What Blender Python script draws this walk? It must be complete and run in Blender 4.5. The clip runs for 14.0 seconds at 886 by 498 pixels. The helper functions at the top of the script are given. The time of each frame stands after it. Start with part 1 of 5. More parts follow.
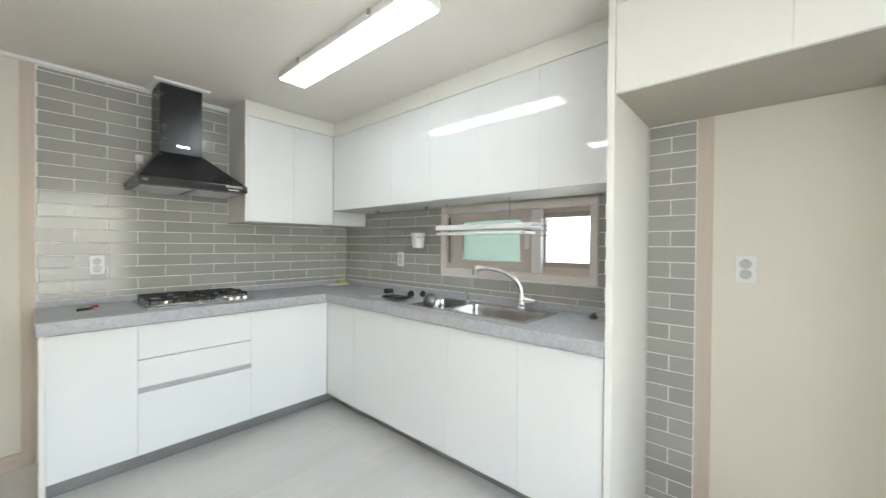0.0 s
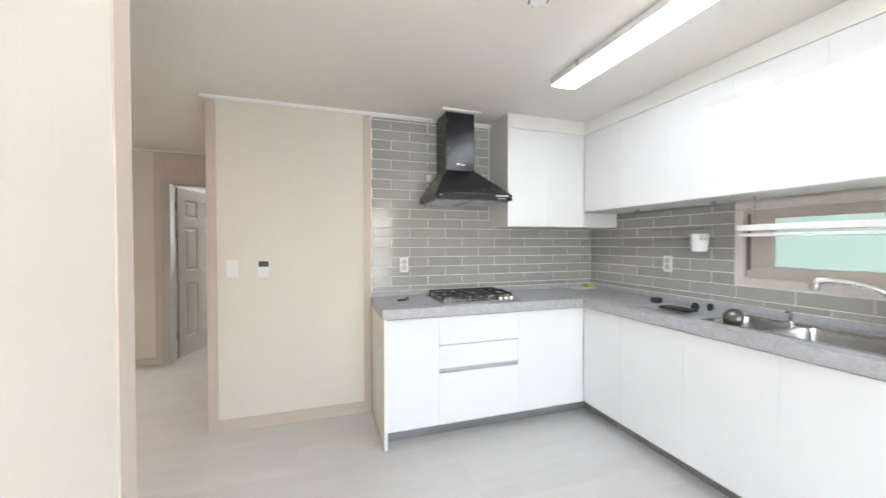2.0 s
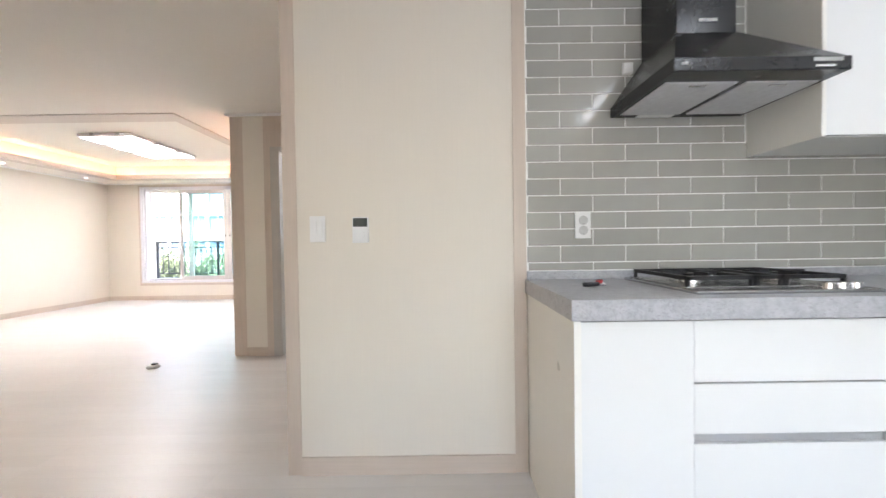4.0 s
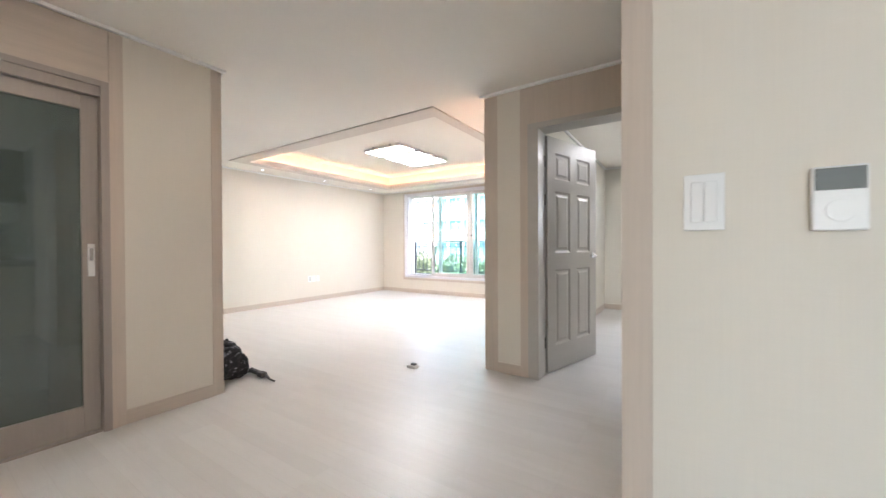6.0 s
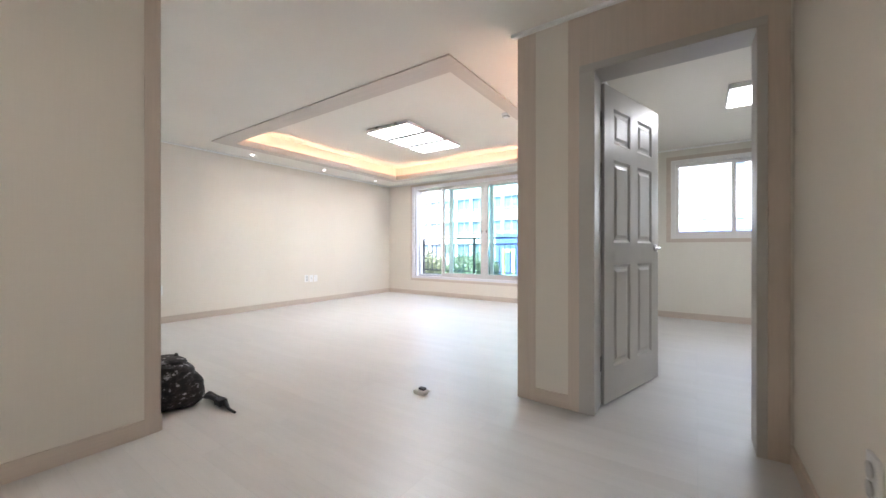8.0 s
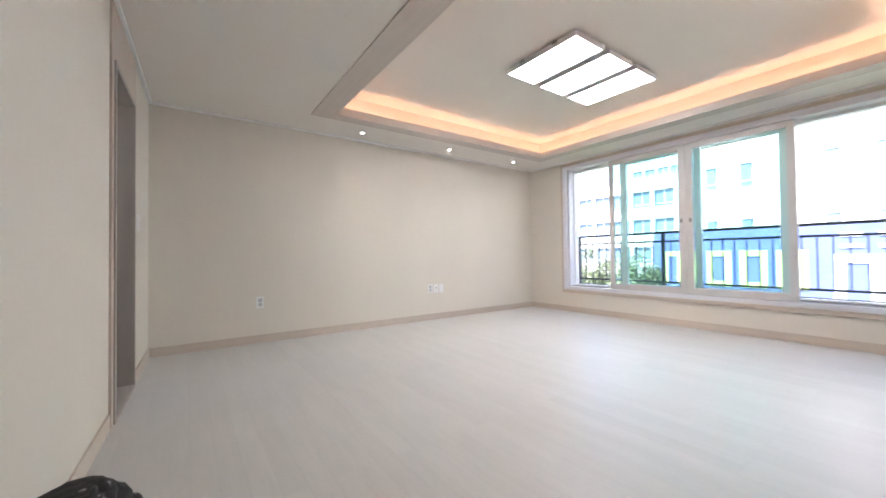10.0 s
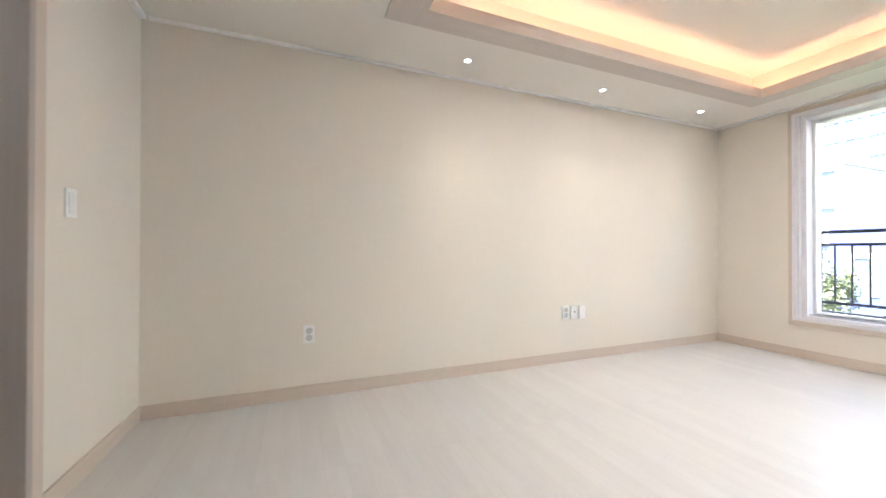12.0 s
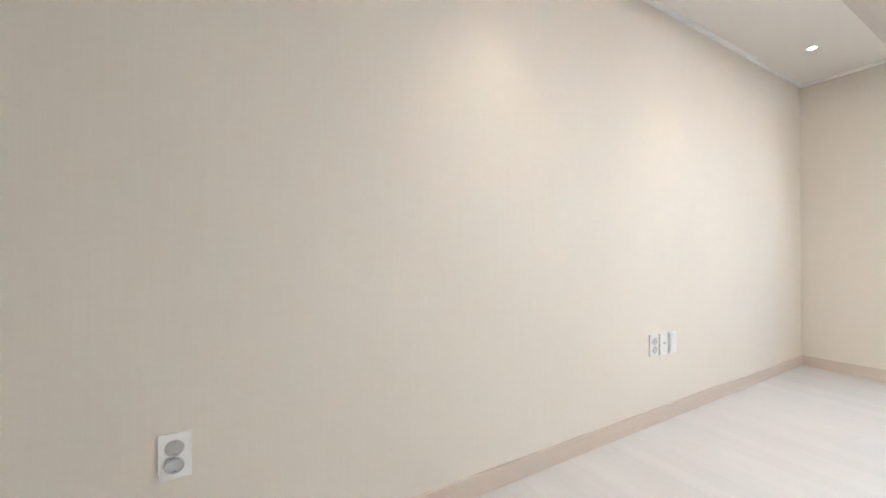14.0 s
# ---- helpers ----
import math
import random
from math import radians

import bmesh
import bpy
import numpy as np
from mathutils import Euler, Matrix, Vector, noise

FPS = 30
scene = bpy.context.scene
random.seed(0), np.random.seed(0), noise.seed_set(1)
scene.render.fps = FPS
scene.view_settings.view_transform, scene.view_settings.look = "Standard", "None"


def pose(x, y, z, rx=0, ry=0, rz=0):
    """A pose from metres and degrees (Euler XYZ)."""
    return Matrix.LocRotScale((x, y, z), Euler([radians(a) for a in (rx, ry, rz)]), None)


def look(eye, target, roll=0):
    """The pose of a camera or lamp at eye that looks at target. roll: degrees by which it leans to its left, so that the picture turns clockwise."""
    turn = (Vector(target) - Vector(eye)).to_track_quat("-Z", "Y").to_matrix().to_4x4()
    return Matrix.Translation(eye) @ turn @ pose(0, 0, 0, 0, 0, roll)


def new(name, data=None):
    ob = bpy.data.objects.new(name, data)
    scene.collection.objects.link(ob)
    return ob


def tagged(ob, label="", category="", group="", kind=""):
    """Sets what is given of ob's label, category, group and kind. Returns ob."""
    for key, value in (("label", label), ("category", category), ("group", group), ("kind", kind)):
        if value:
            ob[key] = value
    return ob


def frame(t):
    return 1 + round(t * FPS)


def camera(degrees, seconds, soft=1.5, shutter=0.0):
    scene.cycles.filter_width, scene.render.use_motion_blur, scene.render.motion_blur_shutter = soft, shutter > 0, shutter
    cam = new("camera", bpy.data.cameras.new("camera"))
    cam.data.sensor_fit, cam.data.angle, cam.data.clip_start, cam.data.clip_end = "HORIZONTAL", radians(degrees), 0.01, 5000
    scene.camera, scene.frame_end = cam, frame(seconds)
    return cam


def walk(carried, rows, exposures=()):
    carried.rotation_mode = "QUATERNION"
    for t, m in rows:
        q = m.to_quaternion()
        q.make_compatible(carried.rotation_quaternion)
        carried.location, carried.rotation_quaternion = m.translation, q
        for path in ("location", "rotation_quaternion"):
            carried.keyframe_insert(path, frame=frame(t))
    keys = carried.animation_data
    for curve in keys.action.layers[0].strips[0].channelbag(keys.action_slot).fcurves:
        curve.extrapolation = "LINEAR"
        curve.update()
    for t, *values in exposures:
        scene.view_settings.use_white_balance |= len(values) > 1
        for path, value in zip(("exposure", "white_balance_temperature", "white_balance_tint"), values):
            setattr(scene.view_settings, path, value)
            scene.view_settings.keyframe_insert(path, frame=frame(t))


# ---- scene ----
cam = camera(101.2, 14.0, shutter=0.25)
PATH = [
    (0, (1.109, -3.185, 1.293), (2.605, -1.859, 1.271), 0.4),
    (0.5, (1.041, -3.125, 1.318), (2.299, -1.57, 1.295), 0.3),
    (0.8, (1.0, -3.097, 1.317), (2.126, -1.443, 1.31), 0.1),
    (1, (0.945, -3.073, 1.367), (2.013, -1.382, 1.329), 0.3),
    (1.5, (0.839, -3.042, 1.363), (1.73, -1.252, 1.339), 0.2),
    (2, (0.764, -2.898, 1.328), (1.388, -0.998, 1.295), -0.1),
    (2.2, (0.766, -2.799, 1.299), (1.24, -0.856, 1.269), -0.2),
    (4.3, (0.712, -1.506, 1.076), (0.589, 0.49, 1.043), -0.5),
    (4.5, (0.66, -1.391, 1.086), (0.417, 0.594, 1.062), -0.2),
    (5, (0.491, -1.184, 1.087), (-0.058, 0.739, 1.072), -0.1),
    (5.5, (0.272, -1.021, 1.076), (-0.564, 0.795, 1.059), -0.5),
    (6, (0.12, -0.961, 1.061), (-0.985, 0.707, 1.046), -0.3),
    (6.5, (0.014, -0.845, 1.052), (-1.207, 0.739, 1.041), -0.2),
    (7, (-0.019, -0.677, 1.084), (-1.17, 0.959, 1.07), 0.1),
    (7.2, (-0.08, -0.637, 1.072), (-1.201, 1.019, 1.063), 0.3),
    (9.3, (-1.187, 0.251, 0.824), (-2.489, 1.769, 0.863), -1.1),
    (9.5, (-1.381, 0.349, 0.848), (-2.746, 1.811, 0.887), -1.0),
    (10, (-1.721, 0.745, 0.898), (-3.354, 1.899, 0.933), -0.7),
    (10.5, (-2.203, 0.963, 0.902), (-3.996, 1.849, 0.955), -0.8),
    (11, (-2.624, 1.106, 0.913), (-4.497, 1.806, 0.962), -0.5),
    (11.5, (-3.016, 1.214, 0.944), (-4.926, 1.807, 0.985), -0.1),
    (12, (-3.382, 1.304, 0.982), (-5.237, 2.051, 0.994), 0.1),
    (12.5, (-3.701, 1.325, 0.973), (-5.51, 2.178, 0.992), -0.0),
    (13, (-4.06, 1.397, 0.98), (-5.884, 2.217, 0.995), 0.1),
    (13.5, (-4.443, 1.475, 1.007), (-6.225, 2.382, 1.013), 0.1),
    (14, (-4.802, 1.528, 0.962), (-6.544, 2.511, 0.972), -0.1),
]
EXPOSURES = [(0.0, 3.2, 6520, 9), (0.8, 3.42, 6480, 12), (1.5, 3.54, 6450, 15), (2.0, 3.56, 6430, 15), (4.4, 3.43, 6350, 17), (5.0, 3.42, 6350, 18), (6.5, 3.34, 6000, 12), (7.2, 3.18, 5970, 13), (9.5, 2.76, 5990, 13), (10.5, 2.56, 6130, 13), (11.5, 2.82, 6230, 12), (12.5, 3.0, 6300, 12), (14.0, 2.96, 6060, 11)]
walk(cam, [(t, look(eye, target, roll)) for t, eye, target, roll in PATH], EXPOSURES)
KITCHEN_E, DINING_E, HALL_E, LIVING_E, LED_E, SPOT_W = 1.75, 4.0, 3.1, 4.3, 3.6, 2.4

# ---- sky, sun and exposure ----
world = bpy.data.worlds.new("world")
scene.world = world
world.use_nodes = True
wt = world.node_tree
sky = wt.nodes.new("ShaderNodeTexSky")
sky.sky_type = "NISHITA"
sky.sun_disc = False
sky.sun_elevation = radians(60)
sky.sun_rotation = radians(205)
sky.air_density, sky.dust_density = 1.3, 2.5
wt.links.new(sky.outputs[0], wt.nodes["Background"].inputs[0])
wt.nodes["Background"].inputs[1].default_value = 0.15
sun_data = bpy.data.lights.new("sun", "SUN")
sun_data.energy, sun_data.angle, sun_data.color = 4.4, radians(0.6), (1.0, 0.95, 0.88)
sun = new("sun", sun_data)
sun.matrix_world = look((-8, -30, 90), (4, 20, 0))

window_sky = bpy.data.lights.new("window_sky", "AREA")
window_sky.shape, window_sky.size, window_sky.size_y = "RECTANGLE", 3.2, 0.6
window_sky.energy, window_sky.color = 1.8, (0.84, 0.92, 1.0)
sky_lamp = new("window_sky", window_sky)
sky_lamp.matrix_world = look((-3.55, 6.3, 2.78), (-4.6, 2.6, 0.7))


veranda_sky = bpy.data.lights.new("veranda_sky", "AREA")
veranda_sky.shape, veranda_sky.size, veranda_sky.size_y = "RECTANGLE", 1.5, 1.45
veranda_sky.energy, veranda_sky.color = 3.0, (0.9, 0.95, 1.0)
veranda_lamp = new("veranda_sky", veranda_sky)
veranda_lamp.matrix_world = look((1.3, -4.27, 1.22), (1.3, 0.0, 1.22))


# ---- materials ----
MATS = {}


def material(name, colour, rough=0.5, metal=0.0, coat=0.0):
    m = bpy.data.materials.new(name)
    m.use_nodes = True
    b = m.node_tree.nodes["Principled BSDF"]
    b.inputs["Base Color"].default_value = (*colour, 1)
    b.inputs["Roughness"].default_value = rough
    b.inputs["Metallic"].default_value = metal
    b.inputs["Coat Weight"].default_value = coat
    b.inputs["Coat Roughness"].default_value = 0.04
    MATS[name] = m
    return m


def nodes_of(m):
    return m.node_tree.nodes, m.node_tree.links, m.node_tree.nodes["Principled BSDF"]


def coords(m, scale):
    n, l, b = nodes_of(m)
    tc, mp = n.new("ShaderNodeTexCoord"), n.new("ShaderNodeMapping")
    mp.inputs["Scale"].default_value = scale
    l.new(tc.outputs["Object"], mp.inputs[0])
    return mp.outputs[0]


def noise_tex(m, scale, size, detail=4, rough=0.55):
    n, l, b = nodes_of(m)
    t = n.new("ShaderNodeTexNoise")
    t.inputs["Scale"].default_value, t.inputs["Detail"].default_value, t.inputs["Roughness"].default_value = size, detail, rough
    l.new(coords(m, scale), t.inputs["Vector"])
    return t.outputs[0]


def ramp(m, source, stops):
    n, l, b = nodes_of(m)
    r = n.new("ShaderNodeValToRGB")
    while len(r.color_ramp.elements) < len(stops):
        r.color_ramp.elements.new(0.5)
    for e, (p, c) in zip(r.color_ramp.elements, stops):
        e.position, e.color = p, (*c, 1)
    l.new(source, r.inputs[0])
    return r.outputs[0]


def mixed(m, a, b_, factor, mode="MULTIPLY"):
    n, l, b = nodes_of(m)
    x = n.new("ShaderNodeMix")
    x.data_type, x.blend_type = "RGBA", mode
    x.inputs[0].default_value = factor
    l.new(a, x.inputs[6])
    l.new(b_, x.inputs[7])
    return x.outputs[2]


def bumped(m, source, strength, distance):
    n, l, b = nodes_of(m)
    k = n.new("ShaderNodeBump")
    k.inputs["Strength"].default_value, k.inputs["Distance"].default_value = strength, distance
    l.new(source, k.inputs["Height"])
    l.new(k.outputs[0], b.inputs["Normal"])


def rough_from(m, source, low, high):
    n, l, b = nodes_of(m)
    r = n.new("ShaderNodeMapRange")
    r.inputs[3].default_value, r.inputs[4].default_value = low, high
    l.new(source, r.inputs[0])
    l.new(r.outputs[0], b.inputs["Roughness"])


def grey(v):
    return (v, v, v)


def tint(c, k):
    return tuple(min(1, a * k) for a in c)


def varied(name, colour, rough, size=3.0, spread=0.06, fine=60.0, bump=0.08, scale=(1, 1, 1), metal=0.0, coat=0.0):
    m = material(name, colour, rough, metal, coat)
    n, l, b = nodes_of(m)
    big, small = noise_tex(m, scale, size), noise_tex(m, scale, fine)
    c = mixed(m, ramp(m, big, [(0.3, tint(colour, 1 - spread)), (0.7, tint(colour, 1 + spread))]),
              ramp(m, small, [(0.3, grey(1 - spread)), (0.7, grey(1))]), 1.0)
    l.new(c, b.inputs["Base Color"])
    bumped(m, small, bump, 0.002)
    rough_from(m, big, max(0.02, rough - 0.06), min(1, rough + 0.06))
    return m


def wallpaper(name, colour):
    """Cream wallpaper with a fine linen weave and faint drops between sheets."""
    m = material(name, colour, 0.62)
    n, l, b = nodes_of(m)
    warp, weft = noise_tex(m, (260, 260, 3), 1.0, 2), noise_tex(m, (5, 5, 240), 1.0, 2)
    big = noise_tex(m, (1, 1, 0.5), 1.1, 3)
    weave = mixed(m, ramp(m, warp, [(0.3, grey(0.975)), (0.7, grey(1))]), ramp(m, weft, [(0.3, grey(0.985)), (0.7, grey(1))]), 1.0)
    c = mixed(m, ramp(m, big, [(0.3, tint(colour, 0.975)), (0.7, tint(colour, 1.02))]), weave, 1.0)
    l.new(c, b.inputs["Base Color"])
    bumped(m, weave, 0.12, 0.001)
    return m


def wood_film(name, colour, rough, along, contrast=0.045):
    """Printed wood film; along names the axis of its grain."""
    m = material(name, colour, rough)
    n, l, b = nodes_of(m)
    s = [14, 14, 14]
    s[along] = 0.9
    f = [90, 90, 90]
    f[along] = 2.5
    g, h = noise_tex(m, s, 1.6, 6, 0.6), noise_tex(m, f, 1.5, 3)
    c = mixed(m, ramp(m, g, [(0.3, tint(colour, 1 - contrast)), (0.68, tint(colour, 1 + contrast))]), ramp(m, h, [(0.3, grey(1 - contrast)), (0.65, grey(1))]), 1.0)
    l.new(c, b.inputs["Base Color"])
    bumped(m, h, 0.12, 0.001)
    rough_from(m, g, rough - 0.05, rough + 0.08)
    return m


def floor_film(name):
    """White-washed wood laminate in long strips that run along x."""
    m = material(name, (0.62, 0.59, 0.55), 0.3)
    n, l, b = nodes_of(m)
    br = n.new("ShaderNodeTexBrick")
    br.inputs["Scale"].default_value = 1.0
    br.inputs["Brick Width"].default_value, br.inputs["Row Height"].default_value = 0.95, 0.095
    br.inputs["Mortar Size"].default_value, br.inputs["Bias"].default_value = 0.0008, 0.0
    br.offset, br.offset_frequency = 0.37, 1
    br.inputs["Color1"].default_value, br.inputs["Color2"].default_value = (0.64, 0.625, 0.605, 1), (0.605, 0.59, 0.57, 1)
    br.inputs["Mortar"].default_value = (0.565, 0.55, 0.53, 1)
    l.new(coords(m, (1, 1, 1)), br.inputs["Vector"])
    streak = noise_tex(m, (1.1, 9, 1), 2.0, 6, 0.6)
    fine = noise_tex(m, (4, 110, 1), 1.5, 4)
    blot = noise_tex(m, (1, 1, 1), 0.9, 3)
    c = mixed(m, br.outputs[0], ramp(m, streak, [(0.30, grey(0.93)), (0.66, grey(1))]), 0.8)
    c = mixed(m, c, ramp(m, fine, [(0.3, grey(0.965)), (0.6, grey(1))]), 0.8)
    c = mixed(m, c, ramp(m, blot, [(0.35, grey(0.95)), (0.65, grey(1))]), 0.7)
    l.new(c, b.inputs["Base Color"])
    rough_from(m, streak, 0.33, 0.48)
    bumped(m, fine, 0.05, 0.0008)
    b.inputs["Coat Weight"].default_value = 0.07
    b.inputs["Coat Roughness"].default_value = 0.22
    return m


def stone_top(name):
    """Grey engineered stone with fine light and dark flecks."""
    m = material(name, (0.52, 0.525, 0.55), 0.3)
    n, l, b = nodes_of(m)
    v = n.new("ShaderNodeTexVoronoi")
    v.inputs["Scale"].default_value = 190
    l.new(coords(m, (1, 1, 1)), v.inputs["Vector"])
    sp = ramp(m, v.outputs["Color"], [(0.10, grey(0.70)), (0.35, grey(0.93)), (0.9, grey(1.04))])
    veins = noise_tex(m, (4, 4, 4), 9.0, 6, 0.7)
    c = mixed(m, ramp(m, veins, [(0.35, (0.385, 0.39, 0.415)), (0.62, (0.48, 0.485, 0.51))]), sp, 0.8)
    l.new(c, b.inputs["Base Color"])
    b.inputs["Roughness"].default_value = 0.36
    return m


def tile_glaze(name, colour, spread):
    m = material(name, colour, 0.13)
    n, l, b = nodes_of(m)
    oi = n.new("ShaderNodeObjectInfo")
    big = noise_tex(m, (1, 1, 1), 9.0, 3)
    c = mixed(m, ramp(m, oi.outputs["Random"], [(0.0, tint(colour, 1 - spread)), (1.0, tint(colour, 1 + spread))]),
              ramp(m, big, [(0.3, grey(0.95)), (0.7, grey(1))]), 1.0)
    l.new(c, b.inputs["Base Color"])
    wave = noise_tex(m, (1, 1, 1), 14.0, 2)
    bumped(m, wave, 0.12, 0.004)
    return m


def glass(name, colour, rough=0.0):
    m = material(name, colour, rough)
    b = m.node_tree.nodes["Principled BSDF"]
    b.inputs["Transmission Weight"].default_value = 1.0
    b.inputs["IOR"].default_value = 1.45
    return m


def thin_glass(name, colour, gloss=0.08, rough=0.02):
    """A pane of one sheet: it lets light straight through, tinted, with a mirror gloss on top."""
    m = material(name, colour, rough)
    n, l, b = nodes_of(m)
    tr, gl, mx, fr = n.new("ShaderNodeBsdfTransparent"), n.new("ShaderNodeBsdfGlossy"), n.new("ShaderNodeMixShader"), n.new("ShaderNodeFresnel")
    tr.inputs[0].default_value = (*colour, 1)
    gl.inputs["Roughness"].default_value = rough
    fr.inputs[0].default_value = 1.0 + gloss * 6
    l.new(fr.outputs[0], mx.inputs[0])
    l.new(tr.outputs[0], mx.inputs[1])
    l.new(gl.outputs[0], mx.inputs[2])
    l.new(mx.outputs[0], n["Material Output"].inputs[0])
    return m


def glowing(name, colour, strength, paint=0.8):
    m = material(name, grey(paint), 0.4)
    b = m.node_tree.nodes["Principled BSDF"]
    b.inputs["Emission Color"].default_value = (*colour, 1)
    b.inputs["Emission Strength"].default_value = strength
    return m


CREAM = (0.725, 0.676, 0.592)
paper = wallpaper("cream_wallpaper", CREAM)
paper_bed = wallpaper("pale_wallpaper", (0.72, 0.69, 0.61))
paper_ceiling = varied("ceiling_paper", (0.78, 0.745, 0.685), 0.75, 1.2, 0.02, 120, 0.1)
film_z = wood_film("trim_film_upright", (0.58, 0.495, 0.418), 0.42, 2)
film_x = wood_film("trim_film_x", (0.58, 0.495, 0.418), 0.42, 0)
film_y = wood_film("trim_film_y", (0.58, 0.495, 0.418), 0.42, 1)
tray_film_x = wood_film("tray_film_x", (0.60, 0.54, 0.485), 0.45, 0)
tray_film_y = wood_film("tray_film_y", (0.60, 0.54, 0.485), 0.45, 1)
jamb_film = wood_film("jamb_film", (0.40, 0.35, 0.31), 0.4, 2)
laminate = floor_film("washed_laminate")
crown_white = varied("white_crown_film", (0.86, 0.86, 0.84), 0.35, 4, 0.02)
gloss_white = material("gloss_white_panel", (0.77, 0.78, 0.775), 0.02)
bumped(gloss_white, noise_tex(gloss_white, (1, 1, 1), 2.5, 2), 0.02, 0.004)
carcass = varied("white_carcass_board", (0.78, 0.78, 0.75), 0.35, 2, 0.02)
end_panel_white = varied("satin_white_panel", (0.80, 0.79, 0.74), 0.3, 2, 0.015)
groove_grey = varied("grey_groove_metal", (0.48, 0.50, 0.52), 0.35, 4, 0.04, metal=0.4)
# niche cabinet board: shade of its underside is put into this darker colour
shaded_board = varied("shaded_niche_board", (0.43, 0.40, 0.34), 0.6, 3, 0.05)
stone = stone_top("grey_stone_top")
tile_mat = tile_glaze("grey_glazed_tile", (0.375, 0.37, 0.338), 0.07)
grout = varied("white_grout", (0.86, 0.855, 0.83), 0.8, 8, 0.06)
kick_mat = varied("grey_kickboard", (0.28, 0.28, 0.275), 0.35, 4, 0.06, metal=0.35)
black_paint = varied("black_enamel", (0.018, 0.018, 0.02), 0.26, 5, 0.15, 90, 0.05)
black_plastic = varied("black_plastic", (0.022, 0.022, 0.024), 0.45, 8, 0.2)
cast_iron = varied("cast_iron", (0.02, 0.02, 0.021), 0.6, 12, 0.25, 140, 0.3)
steel = varied("brushed_steel", (0.58, 0.58, 0.58), 0.24, 5, 0.05, 70, 0.03, (1, 12, 12), metal=1.0)
chrome = varied("chrome", (0.78, 0.78, 0.79), 0.08, 5, 0.02, metal=1.0)
filter_grey = varied("filter_mesh", (0.62, 0.62, 0.63), 0.5, 40, 0.08, 200, 0.3, metal=0.2)
plate_white = varied("white_plastic", (0.80, 0.80, 0.79), 0.32, 6, 0.02)
lcd_dark = varied("dark_display", (0.06, 0.07, 0.06), 0.34, 6, 0.06)
pvc_beige = varied("beige_window_film", (0.58, 0.56, 0.54), 0.38, 4, 0.03)
pvc_white = varied("white_window_profile", (0.78, 0.765, 0.74), 0.35, 4, 0.02)
pvc_rose = varied("rose_white_window_profile", (0.76, 0.70, 0.66), 0.4, 4, 0.03)
screen_tan = varied("screen_rail_film", (0.42, 0.36, 0.32), 0.45, 4, 0.04)
pvc_pink = varied("kitchen_window_profile", (0.60, 0.53, 0.48), 0.4, 4, 0.03)
door_grey = varied("grey_door_paint", (0.47, 0.45, 0.415), 0.34, 3, 0.03, 60, 0.06)
slide_film = wood_film("sliding_door_film", (0.36, 0.315, 0.28), 0.42, 2)
frost = glass("frosted_green_glass", (0.15, 0.20, 0.168), 0.5)
clear_tint = thin_glass("green_tinted_pane", (0.84, 0.935, 0.925), 0.06)
bath_pane = glass("teal_frosted_pane", (0.16, 0.40, 0.42), 0.4)
clear_pane = thin_glass("clear_pane", (0.95, 0.97, 0.97), 0.06)
smoke_pane = thin_glass("smoked_pane", (0.42, 0.52, 0.50), 0.2, 0.02)
n_, l_, b_ = nodes_of(smoke_pane)
# grey-green diffuse mixed into the pane stands in for the lit porch behind
film = n_.new("ShaderNodeMixShader")
porch_light = n_.new("ShaderNodeBsdfDiffuse")
porch_light.inputs[0].default_value = (0.24, 0.30, 0.28, 1)
film.inputs[0].default_value = 0.3
l_.new(n_["Mix Shader"].outputs[0], film.inputs[1])
l_.new(porch_light.outputs[0], film.inputs[2])
l_.new(film.outputs[0], n_["Material Output"].inputs[0])
# socket wells painted greyer than the plate, for the shade inside them
socket_shade = varied("shaded_socket_well", (0.52, 0.52, 0.51), 0.4, 6, 0.05)
frame_grey = varied("grey_window_profile", (0.72, 0.71, 0.74), 0.35, 4, 0.03)
rail_paint = varied("dark_rail_paint", (0.045, 0.05, 0.06), 0.45, 6, 0.1)
kitchen_glow = glowing("kitchen_lamp_diffuser", (0.86, 0.95, 1.0), KITCHEN_E)
dining_glow = glowing("dining_lamp_diffuser", (0.92, 0.97, 1.0), DINING_E)
hall_glow = glowing("hall_lamp_diffuser", (1.0, 0.84, 0.66), HALL_E)
bed_glow = glowing("bedroom_lamp_diffuser", (1.0, 0.98, 0.95), 2.6)
bath_glow = glowing("bathroom_lamp_diffuser", (0.85, 0.95, 1.0), 4.2)
living_glow = glowing("living_lamp_diffuser", (1.0, 0.97, 0.93), LIVING_E)
downlight_mat = glowing("downlight_lens", (1.0, 0.97, 0.9), 4.0)
led_mat = glowing("warm_led_strip", (1.0, 0.55, 0.33), LED_E)
hinge_metal = varied("hinge_metal", (0.20, 0.19, 0.18), 0.35, 8, 0.1, metal=0.9)
blue_plastic = varied("blue_plastic", (0.02, 0.12, 0.32), 0.4, 6, 0.1)
red_plastic = varied("red_plastic", (0.42, 0.03, 0.03), 0.4, 6, 0.1)
yellow_plastic = varied("yellow_plastic", (0.60, 0.52, 0.12), 0.45, 6, 0.1)
paper_white = varied("white_paper", (0.78, 0.78, 0.76), 0.7, 8, 0.03)
bath_tile = tile_glaze("bath_tile_glaze", (0.40, 0.42, 0.42), 0.06)
bath_floor = varied("dark_bath_tile", (0.06, 0.06, 0.065), 0.35, 6, 0.15)
ceramic = varied("white_ceramic", (0.80, 0.80, 0.79), 0.1, 4, 0.01)
